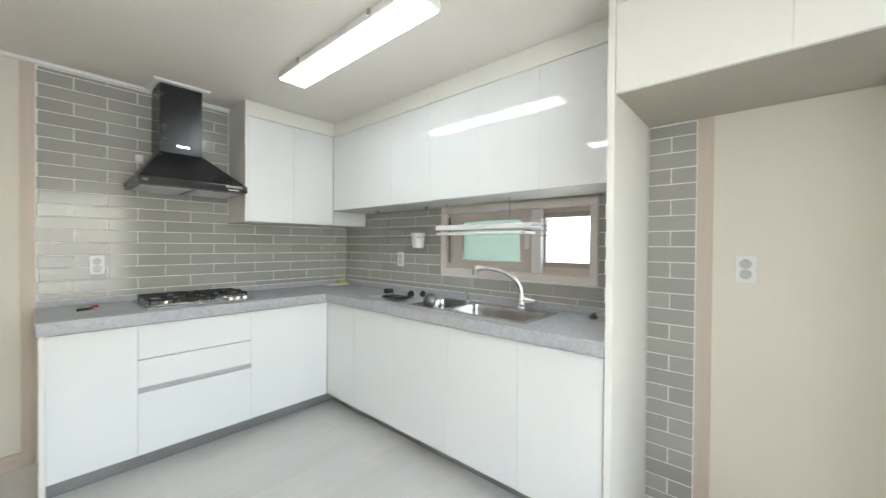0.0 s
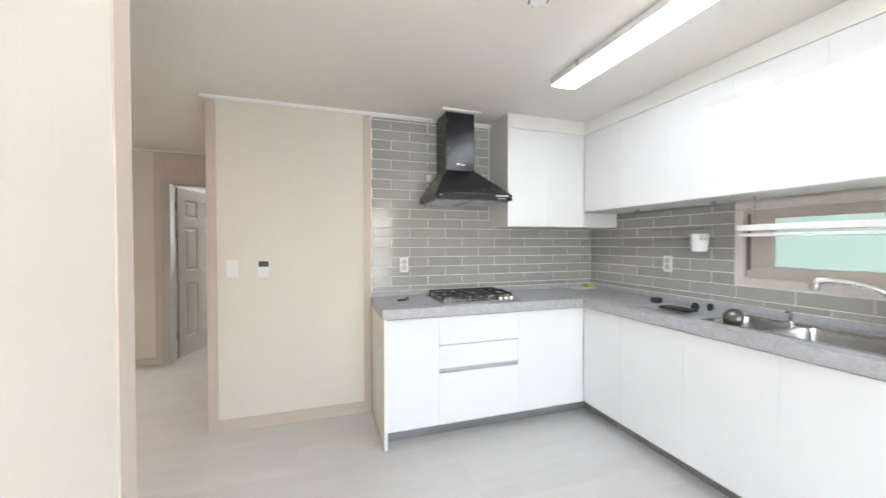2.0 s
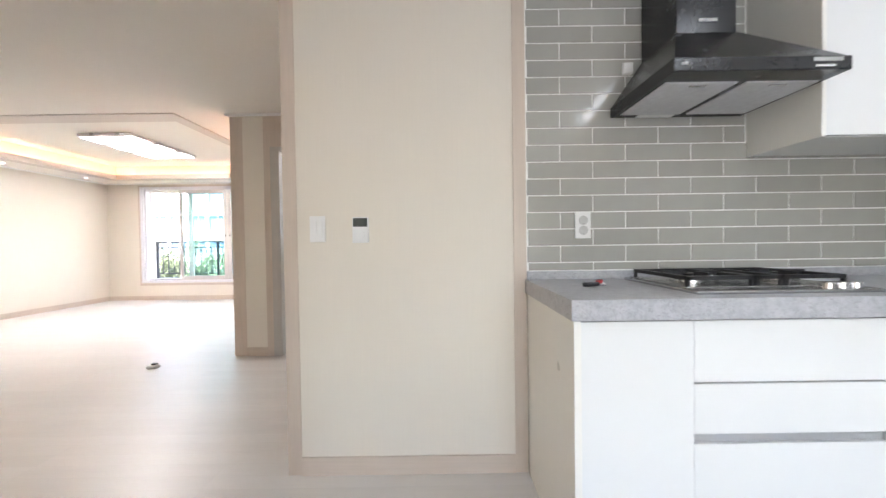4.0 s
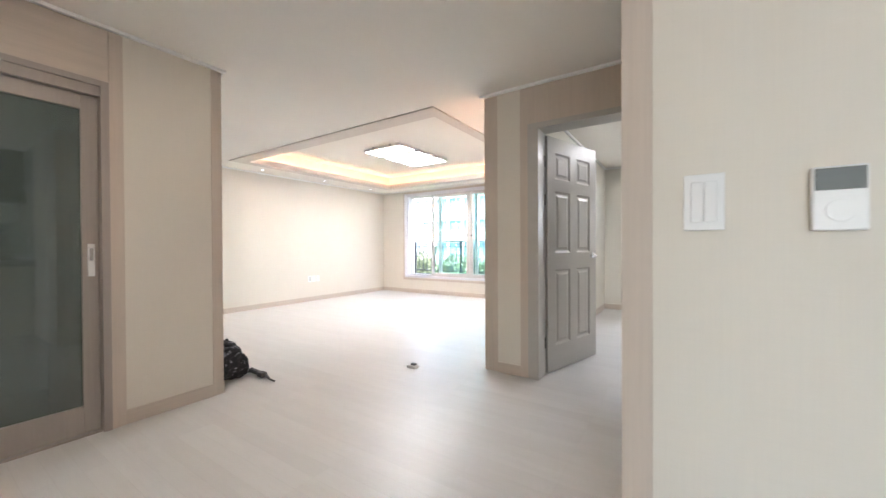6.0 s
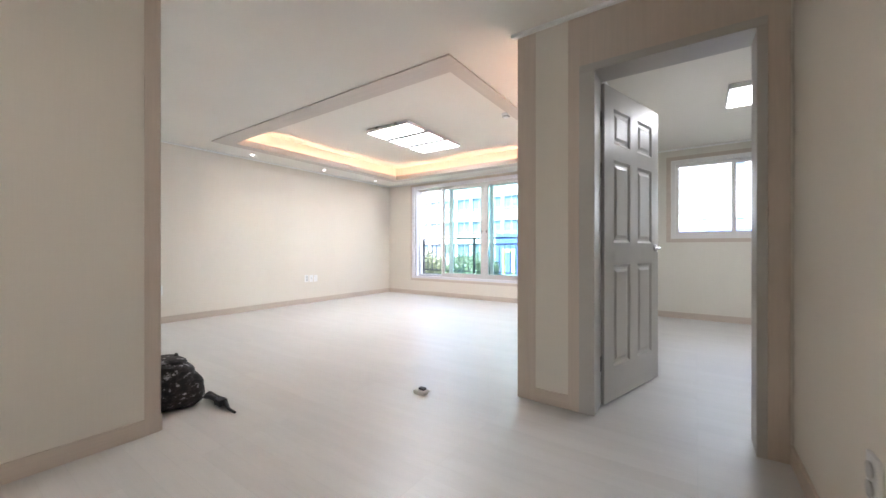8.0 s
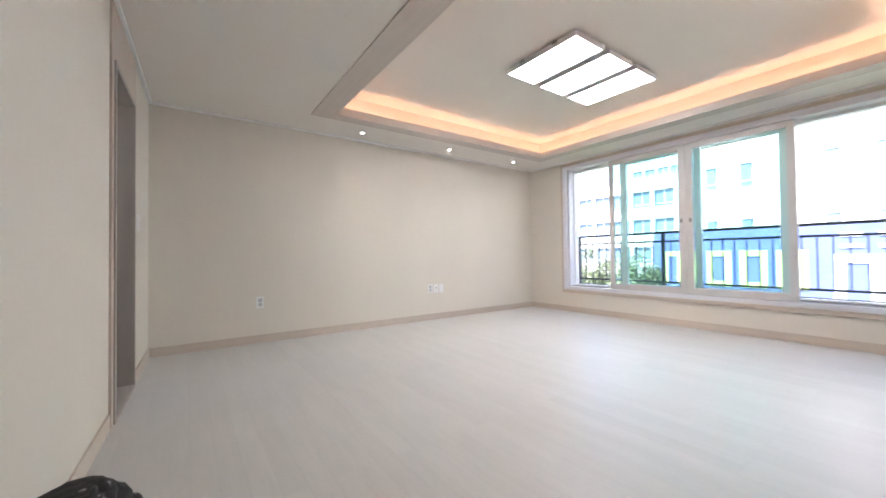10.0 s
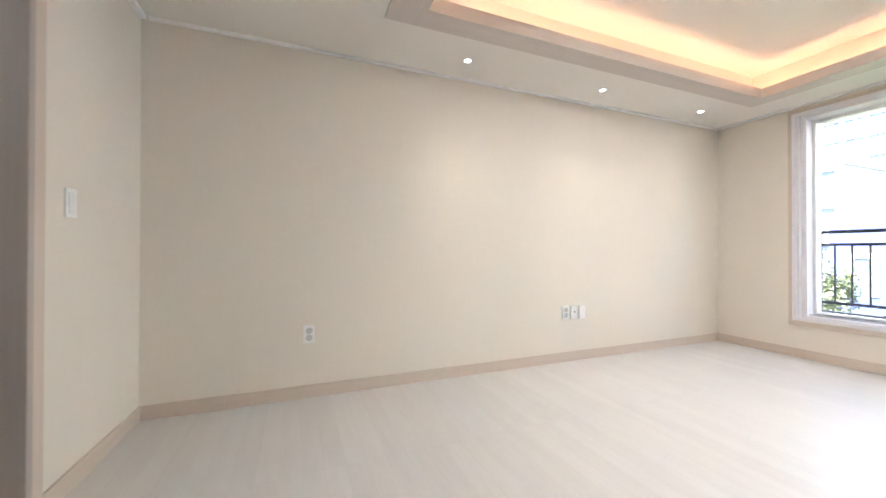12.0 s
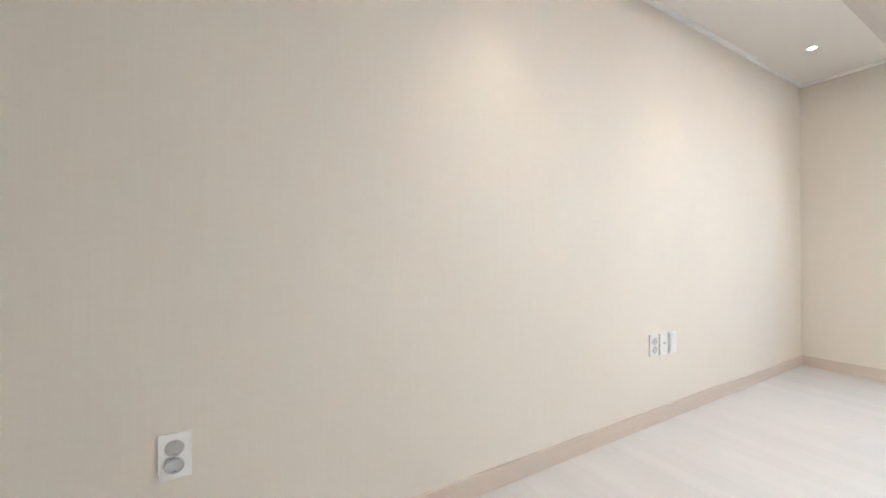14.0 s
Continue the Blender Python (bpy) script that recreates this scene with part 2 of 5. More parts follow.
slab_grey = varied("pale_stone_panel", (0.62, 0.61, 0.60), 0.22, 2.5, 0.06, 20, 0.03)


def camo():
    m = material("camouflage_cloth", (0.03, 0.03, 0.03), 0.75)
    n, l, b = nodes_of(m)
    v, w = noise_tex(m, (1, 1, 1.6), 26.0, 4, 0.6), noise_tex(m, (1, 1, 1.6), 48.0, 2)
    c = mixed(m, ramp(m, v, [(0.44, (0.006, 0.0055, 0.006)), (0.52, (0.035, 0.028, 0.029)), (0.59, (0.016, 0.014, 0.015)), (0.66, (0.42, 0.39, 0.41))]),
              ramp(m, w, [(0.4, grey(0.45)), (0.6, grey(1.0))]), 1.0)
    l.new(c, b.inputs["Base Color"])
    bumped(m, noise_tex(m, (1, 1, 1), 420, 2), 0.3, 0.001)
    return m


camo_cloth = camo()

# ---- mesh helpers ----


def grid_box(bm, x0, y0, z0, x1, y1, z1, bevel=0.0, m=None):
    x0, x1, y0, y1, z0, z1 = min(x0, x1), max(x0, x1), min(y0, y1), max(y0, y1), min(z0, z1), max(z0, z1)
    v = [bm.verts.new((x, y, z)) for z in (z0, z1) for y in (y0, y1) for x in (x0, x1)]
    f = [bm.faces.new([v[i] for i in q]) for q in ((0, 2, 3, 1), (4, 5, 7, 6), (0, 1, 5, 4), (2, 6, 7, 3), (0, 4, 6, 2), (1, 3, 7, 5))]
    out = v
    if bevel:
        edges = list({e for a in f for e in a.edges})
        r = bmesh.ops.bevel(bm, geom=edges, offset=bevel, segments=2, profile=0.6, affect="EDGES")
        out = list({w for a in r["faces"] for w in a.verts} | {w for w in v if w.is_valid})
    if m is not None:
        for w in out:
            w.co = m @ w.co
    return out


def boxes(*specs, bevel=0.0):
    bm = bmesh.new()
    for s in specs:
        grid_box(bm, *s, bevel=bevel)
    return bm


def plate_of_cells(xs, ys, z0, z1, cells):
    """One flat plate out of the cells (i, j) of a grid of lines."""
    bm = bmesh.new()
    v = {(i, j, k): bm.verts.new((x, y, z)) for i, x in enumerate(xs) for j, y in enumerate(ys) for k, z in enumerate((z0, z1))}
    for i, j in sorted(cells):
        for k in (0, 1):
            bm.faces.new([v[p, q, k] for p, q in ((i, j), (i + 1, j), (i + 1, j + 1), (i, j + 1))])
        for (p, q), n in ((((i, j), (i + 1, j)), (i, j - 1)), (((i + 1, j), (i + 1, j + 1)), (i + 1, j)), (((i, j + 1), (i + 1, j + 1)), (i, j + 1)), (((i, j), (i, j + 1)), (i - 1, j))):
            if n not in cells:
                bm.faces.new((v[(*p, 0)], v[(*q, 0)], v[(*q, 1)], v[(*p, 1)]))
    bmesh.ops.delete(bm, geom=[a for a in bm.verts if not a.link_faces], context="VERTS")
    return bm


def lathe(bm, profile, centre, seg=24, axis=2):
    """Rings of (radius, height) round an axis, closed where the radius is nought."""
    rings = []
    for r, h in profile:
        ring = []
        for i in range(seg if r > 1e-6 else 1):
            a = 2 * math.pi * i / seg
            p = [r * math.cos(a), r * math.sin(a)]
            p.insert(axis, h)
            ring.append(bm.verts.new([p[k] + centre[k] for k in range(3)]))
        rings.append(ring)
    for a, b in zip(rings, rings[1:]):
        for i in range(seg):
            q = [a[i % len(a)], a[(i + 1) % len(a)], b[(i + 1) % len(b)], b[i % len(b)]]
            q = list(dict.fromkeys(q))
            if len(q) > 2:
                bm.faces.new(q)
    for ring in (rings[0], rings[-1]):
        if len(ring) > 2:
            bm.faces.new(ring)
    return bm


def tube(bm, points, radius, seg=10):
    pts = [Vector(p) for p in points]
    rings = []
    side = None
    for i, p in enumerate(pts):
        d = (pts[min(i + 1, len(pts) - 1)] - pts[max(i - 1, 0)]).normalized()
        if side is None:
            side = d.orthogonal().normalized()
        side = (side - d * side.dot(d)).normalized()
        up = d.cross(side)
        r = radius[i] if isinstance(radius, (list, tuple)) else radius
        rings.append([bm.verts.new(p + r * (math.cos(2 * math.pi * k / seg) * side + math.sin(2 * math.pi * k / seg) * up)) for k in range(seg)])
    for a, b in zip(rings, rings[1:]):
        for k in range(seg):
            bm.faces.new((a[k], a[(k + 1) % seg], b[(k + 1) % seg], b[k]))
    bm.faces.new(rings[0][::-1])
    bm.faces.new(rings[-1])
    return bm


def loft(bm, low, high):
    """A solid between two rectangles (x0, y0, x1, y1, z)."""
    rings = []
    for x0, y0, x1, y1, z in (low, high):
        rings.append([bm.verts.new(c) for c in ((x0, y0, z), (x1, y0, z), (x1, y1, z), (x0, y1, z))])
    a, b = rings
    bm.faces.new(a[::-1])
    bm.faces.new(b)
    for i in range(4):
        bm.faces.new((a[i], a[(i + 1) % 4], b[(i + 1) % 4], b[i]))
    return bm


def arc(n, f):
    return [f(i / (n - 1)) for i in range(n)]


def place_of(ob):
    v = Vector((0, 0, 0))
    while ob is not None:
        v += ob.location
        ob = ob.parent
    return v


def make(name, bm, mat, smooth=False):
    bmesh.ops.recalc_face_normals(bm, faces=bm.faces)
    me = bpy.data.meshes.new(name)
    bm.to_mesh(me)
    bm.free()
    me.materials.append(mat)
    if smooth:
        for p in me.polygons:
            p.use_smooth = True
        me.set_sharp_from_angle(angle=radians(40))
    return new(name, me)


def part(name, bm, mat, parent, label="", smooth=False, local=False):
    """One mesh under a thing or a part; bm is in world places, or in the thing's own with local."""
    if not local:
        bmesh.ops.translate(bm, verts=bm.verts, vec=-place_of(parent))
    ob = make(name, bm, mat, smooth)
    ob.parent = parent
    if label:
        tagged(ob, label)
    return ob


def thing(name, at, label, category, group=""):
    ob = new(name)
    ob.empty_display_size = 0.1
    ob.location = at
    return tagged(ob, label, category, group)


def solid(name, bm, mat, label, category, group="", smooth=False, at=None):
    if at is not None:
        bmesh.ops.translate(bm, verts=bm.verts, vec=-Vector(at))
    ob = make(name, bm, mat, smooth)
    if at is not None:
        ob.location = at
    return tagged(ob, label, category, group)


def setting(name, bm, mat, label="", smooth=False):
    return tagged(make(name, bm, mat, smooth), label, kind="structure")


# ---- floor, ceilings and walls ----
H = 2.345
setting("floor", boxes((-6.2, -4.5, -0.2, 3.5, 5.66, 0)), laminate, "white-washed wood laminate floor")
TX0, TX1, TY0, TY1 = -5.44, -1.815, 1.795, 5.24
IX0, IX1, IY0, IY1 = TX0 + 0.14, TX1 - 0.11, TY0 + 0.19, TY1 - 0.15
setting("ceiling", boxes((-6.2, -4.5, H, 3.5, TY0, H + 0.1), (-6.2, TY1, H, 3.5, 5.66, H + 0.1),
                         (-6.2, TY0, H, TX0, TY1, H + 0.1), (TX1, TY0, H, 3.5, TY1, H + 0.1)), paper_ceiling, "cream papered ceiling")
setting("ceiling_tray", boxes((TX0 - 0.02, TY0 - 0.02, 2.60, TX1 + 0.02, TY1 + 0.02, 2.7), (TX0 - 0.02, TY0 - 0.02, H + 0.1, TX0, TY1 + 0.02, 2.6),
                              (TX1, TY0 - 0.02, H + 0.1, TX1 + 0.02, TY1 + 0.02, 2.6), (TX0, TY0 - 0.02, H + 0.1, TX1, TY0, 2.6),
                              (TX0, TY1, H + 0.1, TX1, TY1 + 0.02, 2.6)), paper_ceiling, "raised ceiling tray with a lit cove")
LIP = 2.415
setting("trim_tray_x", boxes((TX0 - 0.02, TY0 - 0.02, H - 0.012, TX1 + 0.02, IY0, H + 0.012), (TX0 - 0.02, IY1, H - 0.012, TX1 + 0.02, TY1 + 0.02, H + 0.012),
                             (IX0, IY0 - 0.018, H + 0.012, IX1, IY0, LIP), (IX0, IY1, H + 0.012, IX1, IY1 + 0.018, LIP)), tray_film_x, "pale wood film trim of the ceiling tray")
setting("trim_tray_y", boxes((TX0 - 0.02, IY0, H - 0.012, IX0, IY1, H + 0.012), (IX1, IY0, H - 0.012, TX1 + 0.02, IY1, H + 0.012),
                             (IX0 - 0.018, IY0 - 0.018, H + 0.012, IX0, IY1 + 0.018, LIP), (IX1, IY0 - 0.018, H + 0.012, IX1 + 0.018, IY1 + 0.018, LIP)), tray_film_y, "pale wood film trim of the ceiling tray")

setting("wall_hob", boxes((0, 0.0, 0, 3.22, 0.15, H)), paper, "cream papered kitchen wall")
setting("wall_corridor", boxes((0, 0.15, 0, 0.15, 1.853, H)), paper, "cream papered corridor wall")
KW = (-2.483, -1.305, 1.07, 1.572)
setting("wall_window", boxes((3.22, -4.5, 0, 3.42, KW[0], H), (3.22, KW[1], 0, 3.42, 0.15, H), (3.22, KW[0], 0, 3.42, KW[1], KW[2]),
                             (3.22, KW[0], KW[3], 3.42, KW[1], H)), paper, "kitchen outer wall")
VW = (0.5, 2.1, 0.42, 2.02)
setting("wall_back", boxes((0.35, -4.5, 0, VW[0], -4.3, H), (VW[1], -4.5, 0, 3.22, -4.3, H), (VW[0], -4.5, 0, VW[1], -4.3, VW[2]), (VW[0], -4.5, VW[3], VW[1], -4.3, H)), paper)
# added out of view: overhang that stops the sun reaching window_5
setting("veranda_slab", boxes((-0.5, -5.5, H + 0.05, 4.2, -4.5, H + 0.25)), paper_ceiling, "unseen slab added to keep direct sun out of the kitchen")
setting("veranda_floor", boxes((-0.5, -6.4, -0.2, 4.2, -4.5, -0.02)), paper_ceiling, "pale veranda floor")
setting("wall_veranda", boxes((-0.5, -6.4, -0.02, 4.2, -6.25, 0.75)), paper_ceiling, "pale veranda parapet")
setting("wall_side", boxes((0.2, -4.5, 0, 0.35, -1.9, H)), paper, "cream papered wall end beside the kitchen")
setting("wall_hall", boxes((-4.3, -2.05, 0, 0.2, -1.9, H)), paper)
SX = -2.684
setting("wall_slide", boxes((SX - 0.14, -1.9, 0, SX, -1.20, H), (SX - 0.14, -1.20, 2.0, SX, -0.262, H), (SX - 0.14, -0.262, 0, SX, 0.358, H)), paper, "cream papered wall with a sliding door")
setting("wall_porch", boxes((-4.3, -1.9, 0, -4.2, 0.2, H), (-4.2, 0.15, 0, SX - 0.14, 0.25, H)), paper)
setting("wall_left", boxes((-6.2, 0.3, 0, -5.99, 5.66, H)), paper, "long cream papered living room wall")
LW = (-5.338, -1.865, 0.345, 2.275)
BW = (-0.64, 1.55, 1.10, 2.19)
setting("wall_far", boxes((-5.99, 5.65, 0, LW[0], 5.95, H), (LW[0], 5.65, 0, LW[1], 5.95, LW[2]), (LW[0], 5.65, LW[3], LW[1], 5.95, H),
                          (LW[1], 5.65, 0, BW[0], 5.95, H), (BW[0], 5.65, 0, BW[1], 5.95, BW[2]), (BW[0], 5.65, BW[3], BW[1], 5.95, H),
                          (BW[1], 5.65, 0, 3.5, 5.95, H)), paper, "cream papered outer wall with windows")
WD = 1.853
setting("wall_door", boxes((-1.19, WD, 0, -0.855, 2.0, H), (-0.855, WD, 2.015, -0.095, 2.0, H), (-0.095, WD, 0, 0.15, 2.0, H)), paper, "cream papered wall round the bedroom door")
setting("wall_tv", boxes((-1.19, 2.0, 0, -1.0, 5.65, H)), paper, "wall between living room and bedroom")
setting("wall_bedroom", boxes((2.6, 2.0, 0, 2.75, 5.65, H), (0.15, 1.9, 0, 2.75, 2.0, H)), paper_bed)
setting("wall_bedroom_lining", boxes((-1.0, 2.005, 0, -0.994, 5.644, H), (-1.0, 5.644, 0, BW[0], 5.65, H), (BW[1], 5.644, 0, 2.6, 5.65, H),
                                     (BW[0], 5.644, 0, BW[1], 5.65, BW[2]), (BW[0], 5.644, BW[3], BW[1], 5.65, H)), paper_bed, "pale papered bedroom walls")

# the bathroom wall stands slightly askew
BM = Matrix.Translation((-2.684, 0.358, 0)) @ Matrix.Rotation(math.pi - math.atan2(0.104, 3.306), 4, "Z")


def askew(bm):
    for v in bm.verts:
        v.co = BM @ v.co
    return bm


BD0, BD1, BDH = 1.70, 2.415, 2.0
setting("wall_bath", askew(boxes((0, 0, 0, BD0, 0.2, H), (BD0, 0, BDH, BD1, 0.2, H), (BD1, 0, 0, 3.33, 0.2, H))), paper, "cream papered wall with the bathroom doorway")

# ---- baseboards, corner strips, crown ----
BH, BT = 0.085, 0.011
setting("baseboard_kitchen", boxes((0.06, -BT, 0, 1.062, 0, BH), bevel=0.002), film_x)
setting("baseboard_corridor", boxes((-BT, 0.06, 0, 0, WD, BH), bevel=0.002), film_y)
setting("baseboard_hall", boxes((SX, -0.195, 0, SX + BT, 0.292, BH), (SX, -1.9, 0, SX + BT, -1.265, BH), bevel=0.002), film_y)
setting("baseboard_door", boxes((-1.19, WD - BT, 0, -0.985, WD, BH), bevel=0.002), film_x)
setting("baseboard_left", boxes((-5.99, 0.46, 0, -5.99 + BT, 5.65, BH), bevel=0.002), film_y)
setting("baseboard_far", boxes((-5.979, 5.65 - BT, 0, -1.19, 5.65, BH), bevel=0.002), film_x)
setting("baseboard_bath", askew(boxes((0.0, -BT, 0, BD0 - 0.075, 0, BH), (BD1 + 0.075, -BT, 0, 3.31, 0, BH), bevel=0.002)), film_x)
setting("baseboard_bedroom", boxes((-0.994, 2.02, 0, -0.983, 5.64, BH), (-0.983, 5.633, 0, 2.6, 5.644, BH), bevel=0.002), film_x)
setting("baseboard_side", boxes((0.35, -4.3, 0, 0.361, -1.965, BH), bevel=0.002), film_y)

setting("trim_corner_kitchen", boxes((-0.004, -0.004, 0, 0.06, 0.0, H - 0.02), (-0.004, 0, 0, 0, 0.06, H - 0.02), bevel=0.001), film_z)
setting("trim_tile_edge", boxes((1.062, -0.006, 0, 1.121, 0, H - 0.02), bevel=0.001), film_z)
setting("trim_corner_side", boxes((0.35, -1.965, 0, 0.355, -1.896, H - 0.02), (0.2, -1.9, 0, 0.35, -1.896, H - 0.02), bevel=0.001), film_z)
setting("trim_corner_hall", boxes((SX, 0.292, 0, SX + 0.004, 0.3575, H - 0.02), (SX - 0.07, 0.3605, 0, SX, 0.3625, H - 0.02)), film_z)
setting("trim_niche", boxes((3.214, -3.0, 0, 3.22, -2.937, 1.93), bevel=0.001), film_z)


def crown(name, runs):
    bm = bmesh.new()
    for x0, y0, x1, y1 in runs:
        grid_box(bm, x0, y0, H - 0.019, x1, y1, H + 0.004, 0.004)
    return setting(name, bm, crown_white, "thin white crown moulding")


crown("trim_crown_kitchen", [(-0.03, -0.03, 1.66, 0.0), (1.95, -0.03, 2.15, 0.0), (-0.03, 0.0, 0.0, WD - 0.03)])
crown("trim_crown_door", [(-1.345, WD - 0.03, 0.0, WD)])
crown("trim_crown_hall", [(SX, -1.9, SX + 0.03, 0.385)])
crown("trim_crown_left", [(-5.99, 0.5, -5.968, 5.628)])
crown("trim_crown_far", [(-5.99, 5.628, -1.19, 5.65)])
crown("trim_crown_bedroom", [(-0.994, 2.02, -0.965, 5.62), (-0.994, 5.615, 2.6, 5.644)])
bmc = boxes((0.03, -0.03, H - 0.022, 3.30, 0, H + 0.004), bevel=0.003)
setting("trim_crown_bath", askew(bmc), crown_white)

# ---- kitchen tiles: pieces are added last ----
setting("trim_grout_hob", boxes((1.121, -0.004, 0.90, 3.22, 0, H)), grout)
setting("trim_grout_window", boxes((3.216, KW[1], 0.90, 3.22, 0, 1.60), (3.216, -2.70, 0.90, 3.22, KW[0], 1.60), (3.216, KW[0], 0.90, 3.22, KW[1], KW[2])), grout)
setting("trim_grout_niche", boxes((3.216, -2.937, 0, 3.22, -2.73, 1.93)), grout)

# ---- kitchen: base cabinets, worktop ----
FY, FX = -0.592, 2.655
DT = 0.018
TOPZ, TOPB, DOORZ, KICKZ = 0.905, 0.842, 0.834, 0.108


def base_unit_hob(x0, x1, fronts, label):
    """A base cabinet on the hob wall; fronts are (z0, z1, name) panels."""
    c = thing("base_cabinet", ((x0 + x1) / 2, -0.3, KICKZ), label, "cabinet", "white base cabinets")
    part("body", boxes((x0, FY + DT + 0.002, KICKZ, x1, -0.02, TOPB - 0.002)), carcass, c)
    for z0, z1, n in fronts:
        part(n, boxes((x0 + 0.0004, FY, z0 + 0.0004, x1 - 0.0004, FY + DT, z1 - 0.0004), bevel=0.0015), gloss_white, c)
    return c


solid("side_panel", boxes((1.124, -0.602, 0, 1.146, -0.006, TOPB - 0.001), bevel=0.001), end_panel_white, "satin white end panel of the base cabinets", "panel", at=(1.135, -0.3, 0))
base_unit_hob(1.147, 1.493, [(KICKZ, DOORZ, "door")], "glossy white base cabinet with one plain door")
du = base_unit_hob(1.493, 2.087, [(0.645, DOORZ, "drawer_front"), (0.485, 0.640, "drawer_front"), (KICKZ, 0.455, "drawer_front")], "glossy white base cabinet with three drawers under the hob")
part("finger_rail", boxes((1.496, FY + 0.010, 0.457, 2.084, FY + DT, 0.484), bevel=0.002), groove_grey, du, "recessed grey metal finger rail")
base_unit_hob(2.087, 2.6545, [(KICKZ, DOORZ, "door")], "glossy white corner base cabinet with a plain door")


def base_unit_window(y0, y1):
    c = thing("base_cabinet", (2.95, (y0 + y1) / 2, KICKZ), "glossy white base cabinet below the window worktop", "cabinet", "white base cabinets")
    part("body", boxes((FX + DT + 0.002, y0, KICKZ, 3.2, y1, 0.70)), carcass, c)
    part("door", boxes((FX, y0 + 0.0004, KICKZ + 0.0015, FX + DT, y1 - 0.0004, DOORZ - 0.0015), bevel=0.0015), gloss_white, c)


for a, b in zip((-0.595, -0.96, -1.405, -1.855, -2.30), (-0.96, -1.405, -1.855, -2.30, -2.697)):
    base_unit_window(b, a)
solid("finger_groove", boxes((1.147, FY + 0.03, DOORZ - 0.02, 2.685, FY + 0.035, TOPB), (2.685, -2.697, DOORZ - 0.02, 2.69, FY + 0.035, TOPB)), groove_grey,
      "grey metal finger groove under the worktop", "trim", at=(2.6, -0.56, 0.82))
solid("kickboard", boxes((1.147, -0.497, 0, 2.762, -0.485, KICKZ - 0.002), (2.762, -2.697, 0, 2.774, -0.485, KICKZ - 0.002)), kick_mat,
      "grey kickboard under the base cabinets", "kickboard", at=(2.0, -0.49, 0))

SK = (2.735, 3.10, -2.29, -1.46)
wt_thing = thing("worktop", (2.2, -0.3, TOPB), "grey speckled stone worktop in an L shape", "worktop")
part("slab", plate_of_cells((1.122, 2.64, SK[0], SK[1], 3.212), (-2.699, SK[2], SK[3], -0.605, -0.002), TOPB, TOPZ,
                            {(i, j) for i in range(4) for j in range(4) if j == 3 or (i > 0 and (i, j) != (2, 1))}), stone, wt_thing)
part("edge_nosing", boxes((1.118, -0.613, TOPB - 0.001, 2.634, -0.604, TOPZ + 0.0005), (2.631, -2.699, TOPB - 0.001, 2.641, -0.604, TOPZ + 0.0005),
                          (1.114, -0.612, TOPB - 0.001, 1.123, -0.002, TOPZ + 0.0005), bevel=0.003), stone, wt_thing)
part("upstand", boxes((1.122, -0.018, TOPZ, 3.214, -0.004, 0.943), (3.200, -2.699, TOPZ, 3.214, -0.018, 0.943), bevel=0.002), stone, wt_thing)

# ---- wall cabinets ----
UF, UB = 2.23, 1.585


def wall_unit(name, bx, door, label):
    c = thing(name, ((bx[0] + bx[3]) / 2, (bx[1] + bx[4]) / 2, bx[2]), label, "cabinet", "white wall cabinets")
    part("body", boxes(bx), carcass, c)
    part("door", boxes(door, bevel=0.0015), gloss_white, c)
    return c


UY, UX = -0.342, 2.862
solid("side_panel", boxes((2.138, UY - 0.002, 1.455, 2.154, -0.01, H - 0.002), bevel=0.001), end_panel_white, "satin white side panel of the wall cabinets", "panel", at=(2.146, -0.17, 1.455))
for x0, x1 in ((2.155, 2.503), (2.503, 2.858)):
    wall_unit("wall_cabinet", (x0, UY + DT + 0.002, 1.458, x1, -0.012, UF), (x0 + 0.0004, UY, 1.4595, x1 - 0.0004, UY + DT, UF - 0.002), "glossy white wall cabinet beside the hood")
cc = thing("corner_cabinet", (3.0, -0.18, 1.459), "white corner wall cabinet under the upper run", "cabinet")
part("front_panel", boxes((2.86, UY + 0.001, 1.459, 3.208, UY + DT, UB - 0.003), bevel=0.001), gloss_white, cc)
part("bottom_board", boxes((2.86, UY + DT, 1.459, 3.208, -0.012, 1.475)), carcass, cc)
ys = [UY, -0.735, -1.122, -1.512, -1.902, -2.295, -2.697]
for b, a in zip(ys, ys[1:]):
    wall_unit("wall_cabinet", (UX + DT + 0.002, a, UB, 3.206, b, UF), (UX, a + 0.0004, UB + 0.0015, UX + DT, b - 0.0004, UF - 0.002), "glossy white wall cabinet above the window")
solid("filler_panel", boxes((2.155, UY, UF + 0.002, UX, UY + DT, H - 0.002), (UX, -2.697, UF + 0.002, UX + DT, UY + DT, H - 0.002), bevel=0.001), end_panel_white,
      "white filler panel between wall cabinets and ceiling", "panel", at=(2.6, UY, UF))

# tall panel and the cabinet over the fridge niche
solid("tall_panel", boxes((2.648, -2.729, 0, 3.213, -2.701, H - 0.002), bevel=0.0015), end_panel_white, "tall satin white panel beside the fridge niche", "panel", at=(2.93, -2.715, 0))
solid("tall_panel", boxes((2.648, -3.78, 0, 3.213, -3.752, H - 0.002), bevel=0.0015), end_panel_white, "tall satin white panel beside the fridge niche", "panel", at=(2.93, -3.766, 0))
oc = thing("niche_cabinet", (2.93, -3.24, 1.9), "white cabinet over the empty fridge niche", "cabinet")
# whole body takes the darkened colour, for the shade below it
part("body", boxes((2.648 + DT, -3.75, 1.90, 3.21, -2.731, 2.25)), shaded_board, oc, "board greyed to carry the shade under the cabinet")
